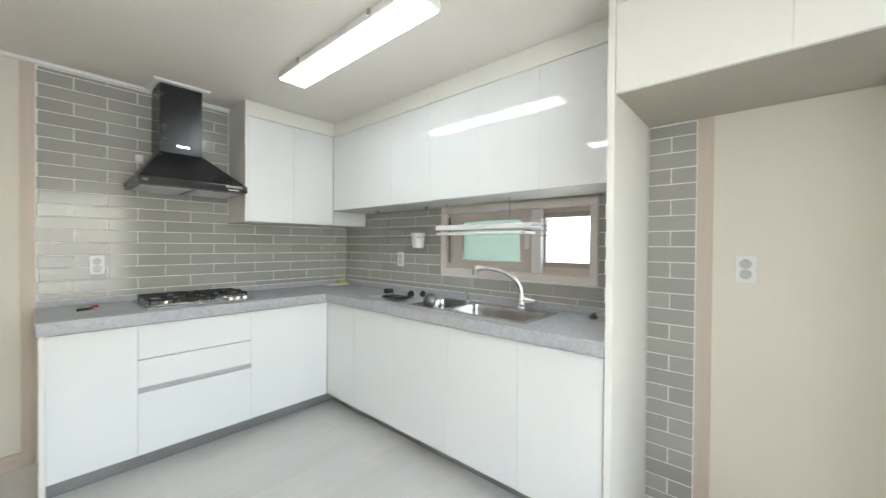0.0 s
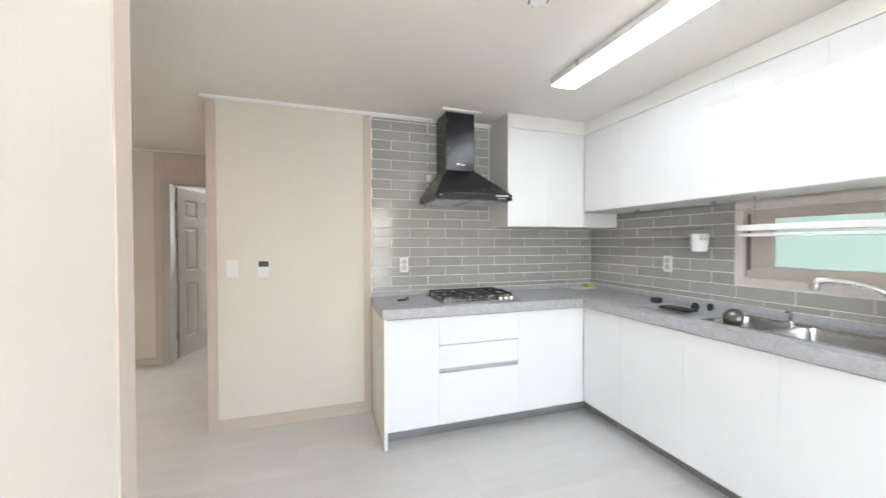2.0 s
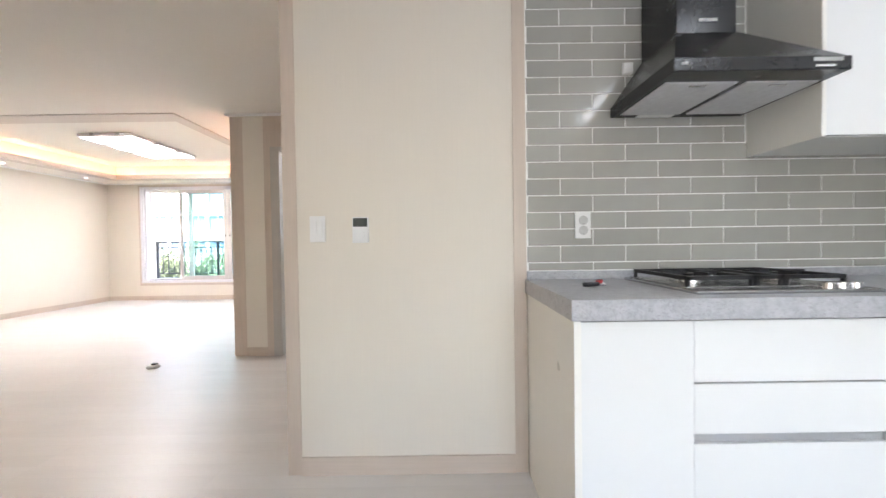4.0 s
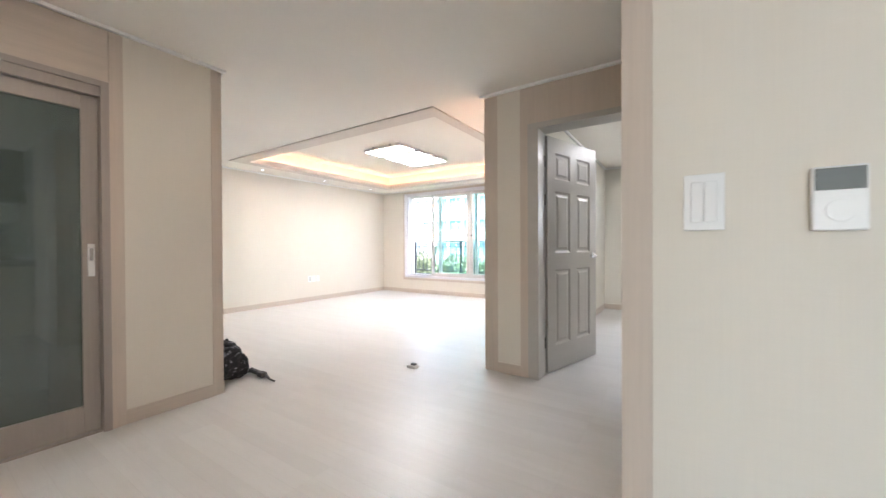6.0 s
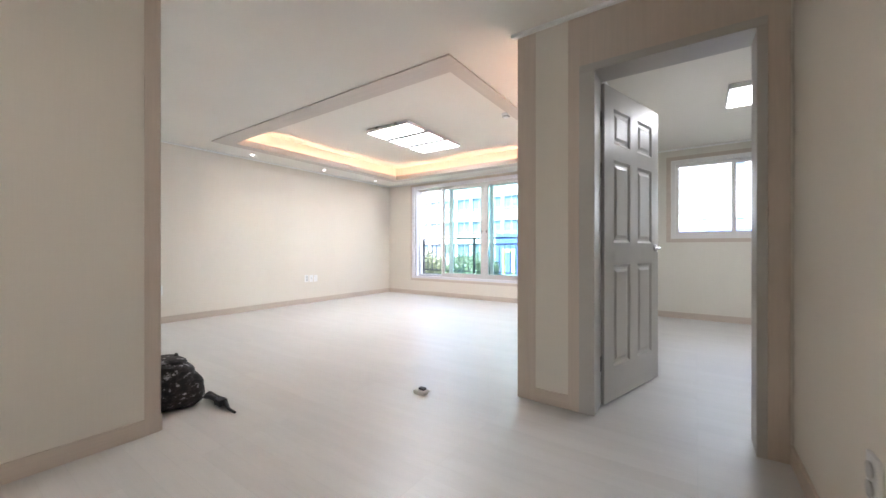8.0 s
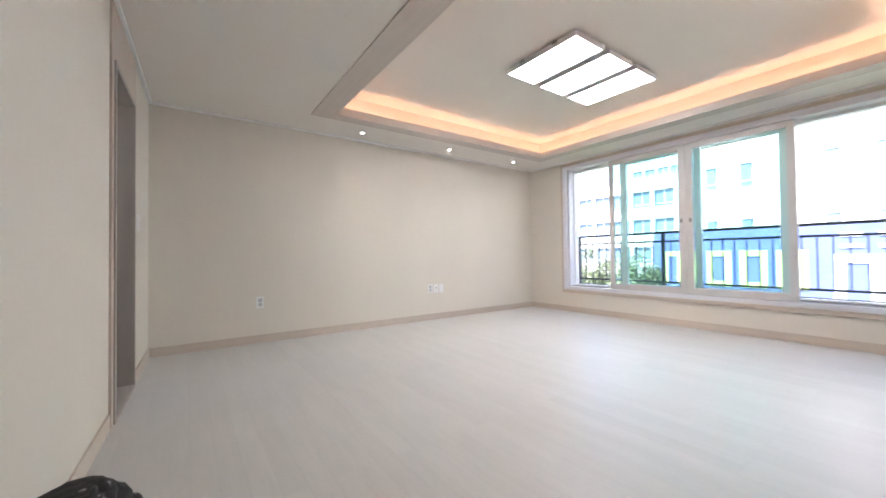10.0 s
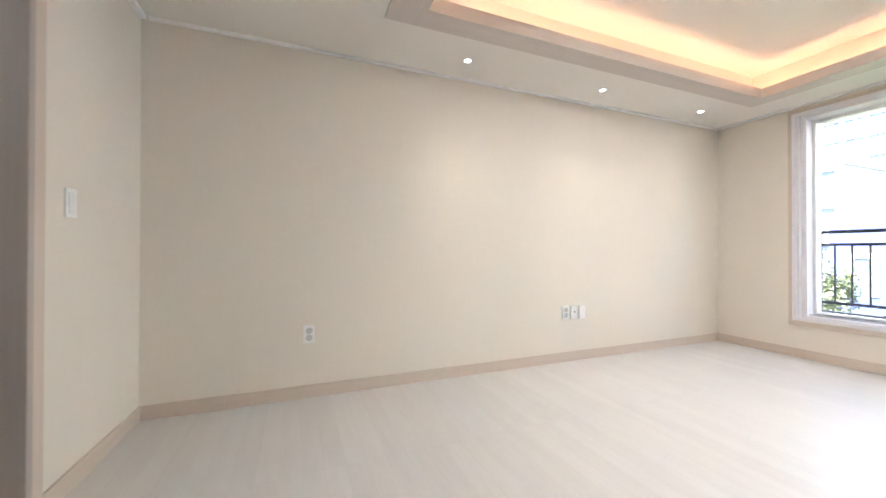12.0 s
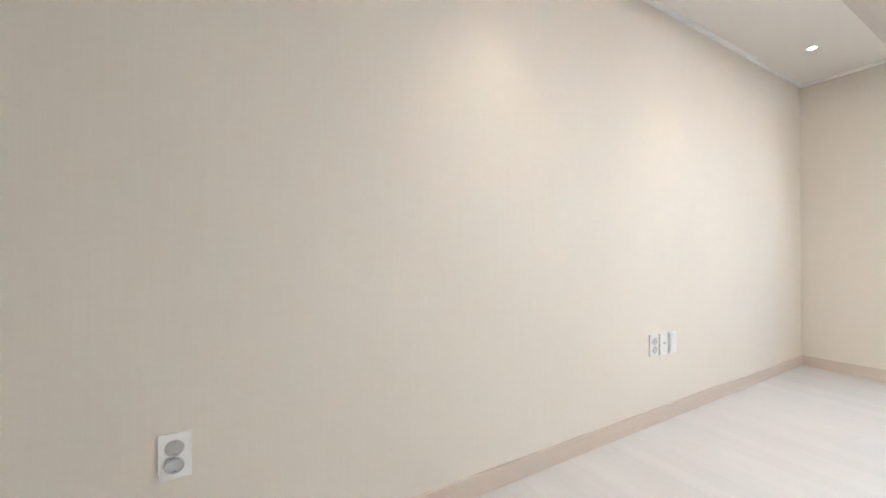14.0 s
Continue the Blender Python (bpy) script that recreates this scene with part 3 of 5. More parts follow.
for y0, y1 in ((-3.75, -3.24), (-3.24, -2.731)):
    part("door", boxes((2.648, y0 + 0.0004, 1.9, 2.648 + DT, y1 - 0.0004, 2.25), bevel=0.0015), end_panel_white, oc)
solid("filler_panel", boxes((2.652, -3.75, 2.255, 2.665, -2.731, H - 0.002)), end_panel_white, "white filler panel above the niche cabinet", "panel", at=(2.66, -3.24, 2.255))

# ---- hood ----
hd = thing("range_hood", (1.81, -0.235, 1.635), "black wall-mounted chimney range hood", "range hood")
HX0, HX1, HYF = 1.511, 2.108, -0.47
bm = boxes((HX0, HYF, 1.642, HX1, -0.009, 1.688), bevel=0.004)
part("base", bm, black_paint, hd)
bm = loft(bmesh.new(), (HX0 + 0.004, HYF + 0.004, HX1 - 0.004, -0.009, 1.687), (1.652, -0.262, 1.895, -0.009, 1.885))
part("canopy", bm, black_paint, hd)
part("chimney", boxes((1.656, -0.258, 1.884, 1.891, -0.009, H - 0.003), bevel=0.003), black_paint, hd)
for a, b in ((1.535, 1.795), (1.825, 2.085)):
    f = part("grease_filter", boxes((a, HYF + 0.085, 1.637, b, -0.06, 1.643), bevel=0.002), filter_grey, hd, "pale metal grease filter")
    part("latch", boxes(((a + b) / 2 - 0.03, HYF + 0.10, 1.634, (a + b) / 2 + 0.03, HYF + 0.112, 1.638), bevel=0.001), steel, f)
part("lamp_cover", boxes((1.62, -0.055, 1.638, 1.78, -0.02, 1.643), bevel=0.001), plate_white, hd, "pale hood lamp cover")
part("badge", boxes((1.742, -0.262, 1.928, 1.815, -0.258, 1.941), bevel=0.001), chrome, hd, "small silver badge")
part("badge", boxes((1.535, HYF - 0.002, 1.662, 1.56, HYF, 1.672)), chrome, hd)
part("button_panel", boxes((1.975, HYF - 0.003, 1.668, 2.075, HYF, 1.682), bevel=0.001), steel, hd, "silver push button strip")
part("button_text", boxes((1.985, HYF - 0.0025, 1.652, 2.05, HYF, 1.657)), plate_white, hd, "pale lettering bar")
part("ceiling_collar", boxes((1.617, -0.30, H - 0.016, 1.93, -0.26, H - 0.001), (1.617, -0.26, H - 0.016, 1.655, -0.035, H - 0.001), (1.892, -0.26, H - 0.016, 1.93, -0.035, H - 0.001), bevel=0.002), crown_white, hd, "white ceiling collar")
# small sensor box on the wall beside the hood
gs = thing("wall_sensor", (1.585, -0.02, 1.86), "small white gas sensor on the tiles", "sensor")
part("body", boxes((1.563, -0.035, 1.835, 1.607, -0.009, 1.885), bevel=0.006), plate_white, gs)

# ---- hob ----
hb = thing("gas_hob", (1.85, -0.31, TOPZ), "stainless steel built-in gas hob with black grates", "gas hob")
part("plate", boxes((1.538, -0.545, TOPZ, 2.14, -0.075, TOPZ + 0.012), bevel=0.004), steel, hb)
part("glass_top", boxes((1.556, -0.47, TOPZ + 0.0121, 2.12, -0.09, TOPZ + 0.016), bevel=0.002), steel, hb)


def burner(x, y, r):
    b = part("burner", lathe(bmesh.new(), [(r * 1.5, 0), (r * 1.5, 0.006), (r * 1.05, 0.008), (r, 0.02), (0, 0.02)], (x, y, TOPZ + 0.016), 24), steel, hb, "bright burner ring", True)
    part("cap", lathe(bmesh.new(), [(r * 0.72, 0.02), (r * 0.72, 0.028), (r * 0.6, 0.031), (0, 0.031)], (x, y, TOPZ + 0.016), 24), black_paint, b, "", True)


def grate(x0, x1, y0, y1, centres):
    z = TOPZ + 0.050
    bm = bmesh.new()
    for s in ((x0, y0, x1, y0 + 0.016), (x0, y1 - 0.016, x1, y1), (x0, y0, x0 + 0.016, y1), (x1 - 0.016, y0, x1, y1)):
        grid_box(bm, s[0], s[1], z - 0.014, s[2], s[3], z, 0.002)
    for cx, cy in centres:
        for dx, dy in ((1, 0), (-1, 0), (0, 1), (0, -1)):
            ax, ay, bx, by = cx + dx * 0.025, cy + dy * 0.025, cx + dx * 0.115, cy + dy * 0.10
            grid_box(bm, min(ax, bx) - 0.008 * abs(dy), min(ay, by) - 0.008 * abs(dx), z - 0.010, max(ax, bx) + 0.008 * abs(dy), max(ay, by) + 0.008 * abs(dx), z + 0.006, 0.002)
    for px, py in ((x0 + 0.006, y0 + 0.006), (x1 - 0.006, y0 + 0.006), (x0 + 0.006, y1 - 0.006), (x1 - 0.006, y1 - 0.006)):
        grid_box(bm, px - 0.006, py - 0.006, TOPZ + 0.013, px + 0.006, py + 0.006, z - 0.009, 0.002)
    part("grate", bm, cast_iron, hb, "black cast iron pan support")


for x, y, r in ((1.68, -0.29, 0.042), (2.02, -0.29, 0.045), (1.85, -0.17, 0.028)):
    burner(x, y, r)
grate(1.565, 1.80, -0.45, -0.105, [(1.69, -0.29)])
grate(1.805, 1.90, -0.45, -0.105, [])
grate(1.905, 2.115, -0.45, -0.105, [(2.01, -0.29)])
for i in range(3):
    part("knob", lathe(bmesh.new(), [(0.02, 0), (0.019, 0.016), (0.015, 0.02), (0, 0.02)], (1.99 + i * 0.045, -0.505, TOPZ + 0.012), 20), chrome, hb, "silver hob knob", True)

# ---- sink and tap ----
sk = thing("kitchen_sink", (2.92, -1.88, TOPB), "stainless steel double bowl kitchen sink", "sink")
bm = boxes((SK[0] - 0.012, SK[2] - 0.012, TOPZ, SK[0] + 0.012, SK[3] + 0.012, TOPZ + 0.004), (SK[1] - 0.045, SK[2] - 0.012, TOPZ, SK[1] + 0.012, SK[3] + 0.012, TOPZ + 0.004),
           (SK[0] + 0.012, SK[2] - 0.012, TOPZ, SK[1] - 0.045, SK[2] + 0.012, TOPZ + 0.004), (SK[0] + 0.012, SK[3] - 0.012, TOPZ, SK[1] - 0.045, SK[3] + 0.012, TOPZ + 0.004),
           (SK[0] + 0.012, -1.755, TOPZ - 0.02, SK[1] - 0.045, -1.725, TOPZ + 0.002))
part("rim", bm, steel, sk)


def bowl(y0, y1, depth):
    bm = bmesh.new()
    x0, x1 = SK[0] + 0.010, SK[1] - 0.043
    rings = []
    for z, inset, r in ((TOPZ + 0.001, 0, 0.05), (TOPZ - 0.03, 0.004, 0.05), (TOPZ - depth + 0.03, 0.012, 0.05), (TOPZ - depth + 0.006, 0.025, 0.05), (TOPZ - depth, 0.05, 0.04)):
        ring = []
        for cx, cy, a0 in ((x1 - r, y1 - r, 0), (x0 + r, y1 - r, 90), (x0 + r, y0 + r, 180), (x1 - r, y0 + r, 270)):
            for k in range(5):
                a = radians(a0 + 22.5 * k)
                ring.append(bm.verts.new((cx + (r - inset) * math.cos(a), cy + (r - inset) * math.sin(a), z)))
        rings.append(ring)
    for a, b in zip(rings, rings[1:]):
        for k in range(len(a)):
            bm.faces.new((a[k], a[(k + 1) % len(a)], b[(k + 1) % len(a)], b[k]))
    bm.faces.new(rings[-1])
    o = part("bowl", bm, steel, sk, "", True)
    part("drain", lathe(bmesh.new(), [(0.055, 0), (0.052, 0.003), (0.035, 0.002), (0.03, -0.004), (0, -0.004)], ((x0 + x1) / 2, (y0 + y1) / 2, TOPZ - depth + 0.002), 24), chrome, o, "", True)


bowl(-1.723, SK[3] + 0.0, 0.17)
bowl(SK[2], -1.757, 0.19)

TPX, TPY = 3.10, -2.07
tp = thing("kitchen_tap", (TPX, TPY, TOPZ), "chrome single lever kitchen tap with a curved spout", "tap")
part("base", lathe(bmesh.new(), [(0.031, 0), (0.030, 0.012), (0.024, 0.018), (0.023, 0.085), (0.018, 0.095), (0, 0.097)], (TPX, TPY, TOPZ + 0.003), 24), chrome, tp, "", True)


def spout_at(s):
    a = math.pi * 0.53 * s
    return (TPX - 0.095 * (1 - math.cos(a)) - 0.02 * s * s, TPY + 0.18 * (1 - math.cos(a)) + 0.03 * s * s, TOPZ + 0.08 + 0.165 * math.sin(a) ** 0.9)


part("spout", tube(bmesh.new(), arc(22, spout_at), [0.0165 - 0.002 * i / 21 for i in range(22)], 14), chrome, tp, "", True)
ex, ey, ez = spout_at(1.0)
part("spray_head", tube(bmesh.new(), [(ex + 0.012, ey - 0.026, ez + 0.002), (ex - 0.008, ey + 0.016, ez), (ex - 0.012, ey + 0.024, ez - 0.022), (ex - 0.012, ey + 0.024, ez - 0.045)], [0.0165, 0.021, 0.022, 0.019], 16), chrome, tp, "", True)
part("lever", tube(bmesh.new(), [(TPX, TPY, 0.965), (TPX + 0.0, TPY - 0.04, 0.962), (TPX - 0.01, TPY - 0.10, 0.962)], [0.022, 0.018, 0.010], 14), chrome, tp, "", True)
sd = thing("soap_dispenser", (3.09, -1.66, TOPZ), "small chrome soap pump beside the sink", "soap dispenser")
part("collar", lathe(bmesh.new(), [(0.018, 0), (0.017, 0.006), (0.009, 0.01), (0.008, 0.045), (0, 0.046)], (3.09, -1.66, TOPZ + 0.003), 18), chrome, sd, "", True)
part("nozzle", tube(bmesh.new(), [(3.09, -1.66, 0.955), (3.09, -1.66, 0.965), (3.055, -1.66, 0.965)], 0.006, 10), chrome, sd, "", True)
st = thing("sink_strainer", (2.84, -1.545, 0.87), "dark round strainer basket standing in the sink", "strainer")
bm = lathe(bmesh.new(), [(0.050, 0), (0.053, 0.008), (0.045, 0.025), (0.02, 0.045), (0, 0.046)], (0, 0, 0), 24)
for v in bm.verts:
    v.co = Matrix.Translation((2.84, -1.545, TOPZ + 0.018)) @ Matrix.Rotation(radians(-70), 4, "Y") @ v.co
part("basket", bm, hinge_metal, st, "", True)

# ---- window above the sink ----
kw = tagged(new("window_1"), "beige kitchen sliding window with frosted green glass", kind="structure")
kw.location = (3.22, -1.9, 1.07)
Y0, Y1, Z0, Z1 = KW
part("window_frame", boxes((3.205, Y0 - 0.0, Z0, 3.30, Y1, Z0 + 0.045), (3.205, Y0, Z1 - 0.045, 3.30, Y1, Z1), (3.205, Y0, Z0 + 0.045, 3.30, Y0 + 0.045, Z1 - 0.045),
                           (3.205, Y1 - 0.045, Z0 + 0.045, 3.30, Y1, Z1 - 0.045), bevel=0.003), pvc_rose, kw)
a0, a1 = -2.06, Y1 - 0.047
s = part("sash", boxes((3.235, a0, Z0 + 0.047, 3.262, a1, Z0 + 0.115), (3.235, a0, Z1 - 0.105, 3.262, a1, Z1 - 0.047), (3.235, a0, Z0 + 0.115, 3.262, a0 + 0.085, Z1 - 0.105),
                       (3.235, a1 - 0.14, Z0 + 0.115, 3.262, a1, Z1 - 0.105), bevel=0.003), pvc_pink, kw)
p = part("pane", boxes((3.246, a0 + 0.083, Z0 + 0.113, 3.251, a1 - 0.138, Z1 - 0.103)), frost, s, "frosted green pane")
p.visible_shadow = False
part("handle", boxes((3.224, a0 + 0.02, 1.27, 3.236, a0 + 0.045, 1.36), bevel=0.003), pvc_white, s)
part("catch", boxes((3.226, a1 - 0.028, 1.16, 3.236, a1 - 0.012, 1.50), bevel=0.003), hinge_metal, kw, "dark slot beside the sash")
part("mullion", boxes((3.225, -2.13, Z0 + 0.047, 3.28, -2.065, Z1 - 0.047), bevel=0.003), pvc_white, kw)
part("screen_frame", boxes((3.258, Y0 + 0.047, 1.160, 3.29, -2.13, 1.190), (3.258, Y0 + 0.047, 1.468, 3.29, -2.13, 1.500), (3.262, -2.143, 1.19, 3.288, -2.131, 1.468), bevel=0.002), screen_tan, kw, "brown insect screen rails")
part("sill", boxes((3.262, Y0 + 0.047, Z0 + 0.046, 3.30, -2.13, 1.166), (3.262, Y0 + 0.047, 1.494, 3.30, -2.13, Z1 - 0.046)), pvc_pink, kw)

# hanging shelf rack in front of the window
dr = thing("dish_rack", (3.02, -1.85, 1.36), "white hanging dish shelf below the wall cabinets", "dish rack")
part("shelf", boxes((2.96, -2.20, 1.392, 3.10, -1.475, 1.425), bevel=0.004), plate_white, dr)
part("drip_tray", boxes((2.965, -2.16, 1.362, 3.095, -1.48, 1.378), bevel=0.003), plate_white, dr)
for y in (-1.52, -2.02):
    part("hanger", tube(bmesh.new(), [(3.03, y, 1.39), (3.03, y, UB - 0.001)], 0.003, 8), steel, dr)
for k in range(4):
    part("wire", tube(bmesh.new(), arc(13, lambda s: (2.96 + 0.14 * s, -2.20 - 0.09 * math.sin(math.pi * s), 1.35 + 0.028 * k)), 0.0022, 6), steel, dr, "", True)
rl = thing("hanging_rail", (3.1, -0.96, 1.57), "steel hanging rail with a wire rack below the wall cabinets", "rail")
part("bar", tube(bmesh.new(), [(3.10, -0.63, 1.562), (3.10, -1.27, 1.562)], 0.006, 10), steel, rl, "", True)
for y in (-0.66, -1.25):
    part("bracket", boxes((3.09, y - 0.012, 1.555, 3.11, y + 0.012, UB), bevel=0.002), steel, rl)
bm = bmesh.new()
for z in (1.35, 1.42):
    tube(bm, [(3.06, -0.82, z), (3.06, -1.22, z), (3.17, -1.22, z), (3.17, -0.82, z), (3.06, -0.82, z)], 0.0022, 6)
for y in (-0.84, -1.02, -1.20):
    tube(bm, [(3.10, y, 1.56), (3.06, y, 1.42), (3.06, y, 1.35)], 0.0022, 6)
part("wire_rack", bm, steel, rl)
cp = thing("utensil_cup", (3.10, -1.16, 1.275), "white plastic utensil cup hung on the rail", "cup")
part("body", lathe(bmesh.new(), [(0.0, 0), (0.043, 0), (0.053, 0.10), (0.057, 0.105), (0.057, 0.115), (0.05, 0.115), (0.042, 0.006), (0, 0.006)], (3.10, -1.16, 1.27), 28), plate_white, cp, "", True)


# ---- plates on walls ----
def socket_plate(name, m, label, sockets=2, w=0.072, h=0.12, group="wall sockets"):
    """A wall plate built in the plane y = 0 that faces -y, then set at the pose m."""
    o = thing(name, (0, 0, 0), label, "socket" if sockets else "switch", group)
    part("plate", boxes((-w / 2, -0.009, -h / 2, w / 2, 0, h / 2), bevel=0.0025), plate_white, o, local=True)
    for k in range(sockets):
        z = (k - (sockets - 1) / 2) * -0.046
        bm = lathe(bmesh.new(), [(0.0215, -0.0135), (0.0205, -0.0145), (0.0185, -0.0145), (0.0180, -0.0100), (0, -0.0100)], (0, 0, z), 24, 1)
        c = part("socket", bm, socket_shade, o, smooth=True, local=True)
        for sx in (-1, 1):
            part("pin_hole", lathe(bmesh.new(), [(0.0032, -0.0098), (0.0032, -0.0106), (0, -0.0106)], (sx * 0.0095, 0, z), 12, 1), black_plastic, c, local=True)
        for sz in (-1, 1):
            part("earth_clip", boxes((-0.0045, -0.0135, z + sz * 0.0158 - 0.002, 0.0045, -0.0098, z + sz * 0.0158 + 0.002), bevel=0.0006), hinge_metal, c, "dark earth clip", local=True)
    o.matrix_basis = m
    return o


def rocker_plate(m, label, rows, w=0.072, h=0.12):
    o = thing("light_switch", (0, 0, 0), label, "switch", "light switches")
    part("plate", boxes((-w / 2, -0.008, -h / 2, w / 2, 0, h / 2), bevel=0.0025), plate_white, o, local=True)
    step = 0.048 / rows
    for k in range(rows):
        x = -0.024 + step * (k + 0.5)
        part("rocker", boxes((x - step / 2 + 0.001, -0.0125, -0.043, x + step / 2 - 0.001, -0.007, 0.043), bevel=0.002), plate_white, o, local=True)
    o.matrix_basis = m
    return o


socket_plate("wall_socket", pose(1.38, -0.009, 1.152), "white double wall socket on the grey tiles")
socket_plate("wall_socket", pose(3.211, -0.843, 1.17, 0, 0, -90), "white double wall socket on the grey tiles")
socket_plate("wall_socket", pose(3.22, -3.12, 1.195, 0, 0, -90), "white double wall socket in the fridge niche")
rocker_plate(pose(0.155, 0.0, 1.152), "white double rocker switch on cream wallpaper", 2)
th = thing("wall_thermostat", (0.357, 0, 1.15), "white wall thermostat with a dark display", "thermostat")
part("body", boxes((0.318, -0.018, 1.086, 0.392, 0, 1.204), bevel=0.004), plate_white, th)
part("display", boxes((0.322, -0.0195, 1.160, 0.388, -0.017, 1.200), bevel=0.001), lcd_dark, th, "dark lcd display")
part("dial", lathe(bmesh.new(), [(0.02, -0.0185), (0.0195, -0.0205), (0, -0.0205)], (0.355, 0, 1.122), 24, 1), plate_white, th, "", True)

# ---- ceiling lamp and smoke detector ----
kl = thing("ceiling_lamp", (2.195, -1.535, H), "long white kitchen ceiling lamp switched on", "ceiling lamp")
part("housing", boxes((2.108, -2.125, 2.302, 2.282, -0.945, H - 0.001), bevel=0.012), plate_white, kl)
part("diffuser", boxes((2.116, -2.115, 2.296, 2.274, -0.955, 2.304), bevel=0.003), kitchen_glow, kl, "glowing white diffuser")


def square_lamp(x, y, sx, sy, glow, label):
    o = thing("ceiling_lamp", (x, y, H), label, "ceiling lamp")
    part("housing", boxes((x - sx / 2, y - sy / 2, H - 0.05, x + sx / 2, y + sy / 2, H - 0.001), bevel=0.01), plate_white, o)
    part("diffuser", boxes((x - sx / 2 + 0.015, y - sy / 2 + 0.015, H - 0.058, x + sx / 2 - 0.015, y + sy / 2 - 0.015, H - 0.049), bevel=0.003), glow, o, "glowing white diffuser")


square_lamp(0.92, -1.96, 0.17, 0.22, dining_glow, "square white dining ceiling lamp switched on")
square_lamp(0.35, 3.75, 0.96, 0.5, bed_glow, "long white bedroom ceiling lamp switched on")
square_lamp(-4.75, -0.55, 0.3, 0.3, bath_glow, "square white bathroom ceiling lamp switched on")
square_lamp(-1.43, -0.68, 0.38, 0.38, hall_glow, "square white hall ceiling lamp switched on")
for y in (-1.2, -1.85):
    part("clip", boxes((2.100, y - 0.012, 2.31, 2.108, y + 0.012, H - 0.002), bevel=0.002), steel, kl)


def detector(x, y, z, label):
    d = thing("smoke_detector", (x, y, z), label, "smoke detector")
    part("base", lathe(bmesh.new(), [(0, 0), (0.052, 0), (0.052, -0.018), (0.046, -0.024), (0, -0.024)], (x, y, z), 28), plate_white, d, "", True)
    part("head", lathe(bmesh.new(), [(0.036, -0.024), (0.034, -0.045), (0.022, -0.052), (0, -0.052)], (x, y, z), 28), plate_white, d, "", True)
    for k in range(8):
        a = 2 * math.pi * k / 8
        cx, cy = x + 0.036 * math.cos(a), y + 0.036 * math.sin(a)
        part("slot", boxes((cx - 0.006, cy - 0.006, z - 0.041, cx + 0.006, cy + 0.006, z - 0.030)), hinge_metal, d)


detector(1.595, -1.61, H, "white round smoke detector on the ceiling")
detector(-2.25, 3.70, 2.60, "white round smoke detector on the tray ceiling")

# ---- things left on the worktop ----
pl = thing("pliers", (1.325, -0.28, TOPZ), "small pliers with red and black grips on the worktop", "pliers")
part("jaw", boxes((1.33, -0.285, TOPZ, 1.365, -0.27, TOPZ + 0.01), bevel=0.003), steel, pl)
part("grip", tube(bmesh.new(), [(1.335, -0.28, TOPZ + 0.008), (1.31, -0.30, TOPZ + 0.009), (1.27, -0.30, TOPZ + 0.008)], 0.008, 8), black_plastic, pl, "black grip", True)
part("grip", tube(bmesh.new(), [(1.335, -0.275, TOPZ + 0.012), (1.345, -0.25, TOPZ + 0.014), (1.365, -0.245, TOPZ + 0.014)], 0.008, 8), red_plastic, pl, "red grip", True)
cl = thing("putty_tray", (3.05, -0.12, TOPZ), "white tray with a yellow sponge in the corner", "tray")
part("tray", boxes((2.93, -0.17, TOPZ, 3.15, -0.06, TOPZ + 0.012), bevel=0.004), plate_white, cl)
part("sponge", boxes((3.06, -0.15, TOPZ + 0.013, 3.14, -0.08, TOPZ + 0.04), bevel=0.006), yellow_plastic, cl, "yellow sponge")
sh = thing("paper_sheet", (2.85, -1.15, TOPZ), "crumpled white paper sheet on the worktop", "paper")
bm = bmesh.new()
g = [[bm.verts.new((2.72 + 0.26 * i / 6, -1.02 - 0.27 * j / 6, TOPZ + 0.011 + 0.006 * noise.noise((i * 0.7, j * 0.9, 3)))) for j in range(7)] for i in range(7)]
for i in range(6):
    for j in range(6):
        bm.faces.new((g[i][j], g[i + 1][j], g[i + 1][j + 1], g[i][j + 1]))
bmesh.ops.solidify(bm, geom=bm.faces[:], thickness=0.001)
part("sheet", bm, paper_white, sh)
lid = thing("jar_lid", (3.00, -0.93, TOPZ), "round black plastic lid on the worktop", "lid")
part("body", lathe(bmesh.new(), [(0, 0), (0.036, 0), (0.038, 0.005), (0.038, 0.028), (0.034, 0.033), (0, 0.033)], (3.00, -0.93, TOPZ + 0.001), 28), black_plastic, lid, "", True)
ph = thing("black_case", (2.79, -1.26, TOPZ), "flat black case lying on the paper", "case")
part("body", boxes((2.73, -1.36, TOPZ + 0.019, 2.83, -1.18, TOPZ + 0.036), bevel=0.008), black_plastic, ph)
ad = thing("sink_plug", (2.93, -1.27, TOPZ), "black rubber sink plug standing on edge", "plug")
part("disc", lathe(bmesh.new(), [(0, 0), (0.026, 0), (0.028, 0.012), (0.02, 0.02), (0, 0.02)], (2.93, -1.27, TOPZ + 0.028), 20, 1), black_plastic, ad, "", True)
ad2 = thing("sink_plug", (3.03, -1.29, TOPZ), "black rubber sink plug standing on edge", "plug")
part("disc", lathe(bmesh.new(), [(0, 0), (0.022, 0), (0.024, 0.010), (0.016, 0.016), (0, 0.016)], (3.03, -1.29, TOPZ + 0.024), 20, 1), black_plastic, ad2, "", True)
vk = thing("bottle_stopper", (3.10, -2.50, TOPZ), "small dark stopper at the worktop's back edge", "stopper")
part("body", lathe(bmesh.new(), [(0, 0), (0.02, 0), (0.022, 0.012), (0.012, 0.018), (0.01, 0.03), (0, 0.03)], (3.10, -2.50, TOPZ), 18), hinge_metal, vk, "", True)

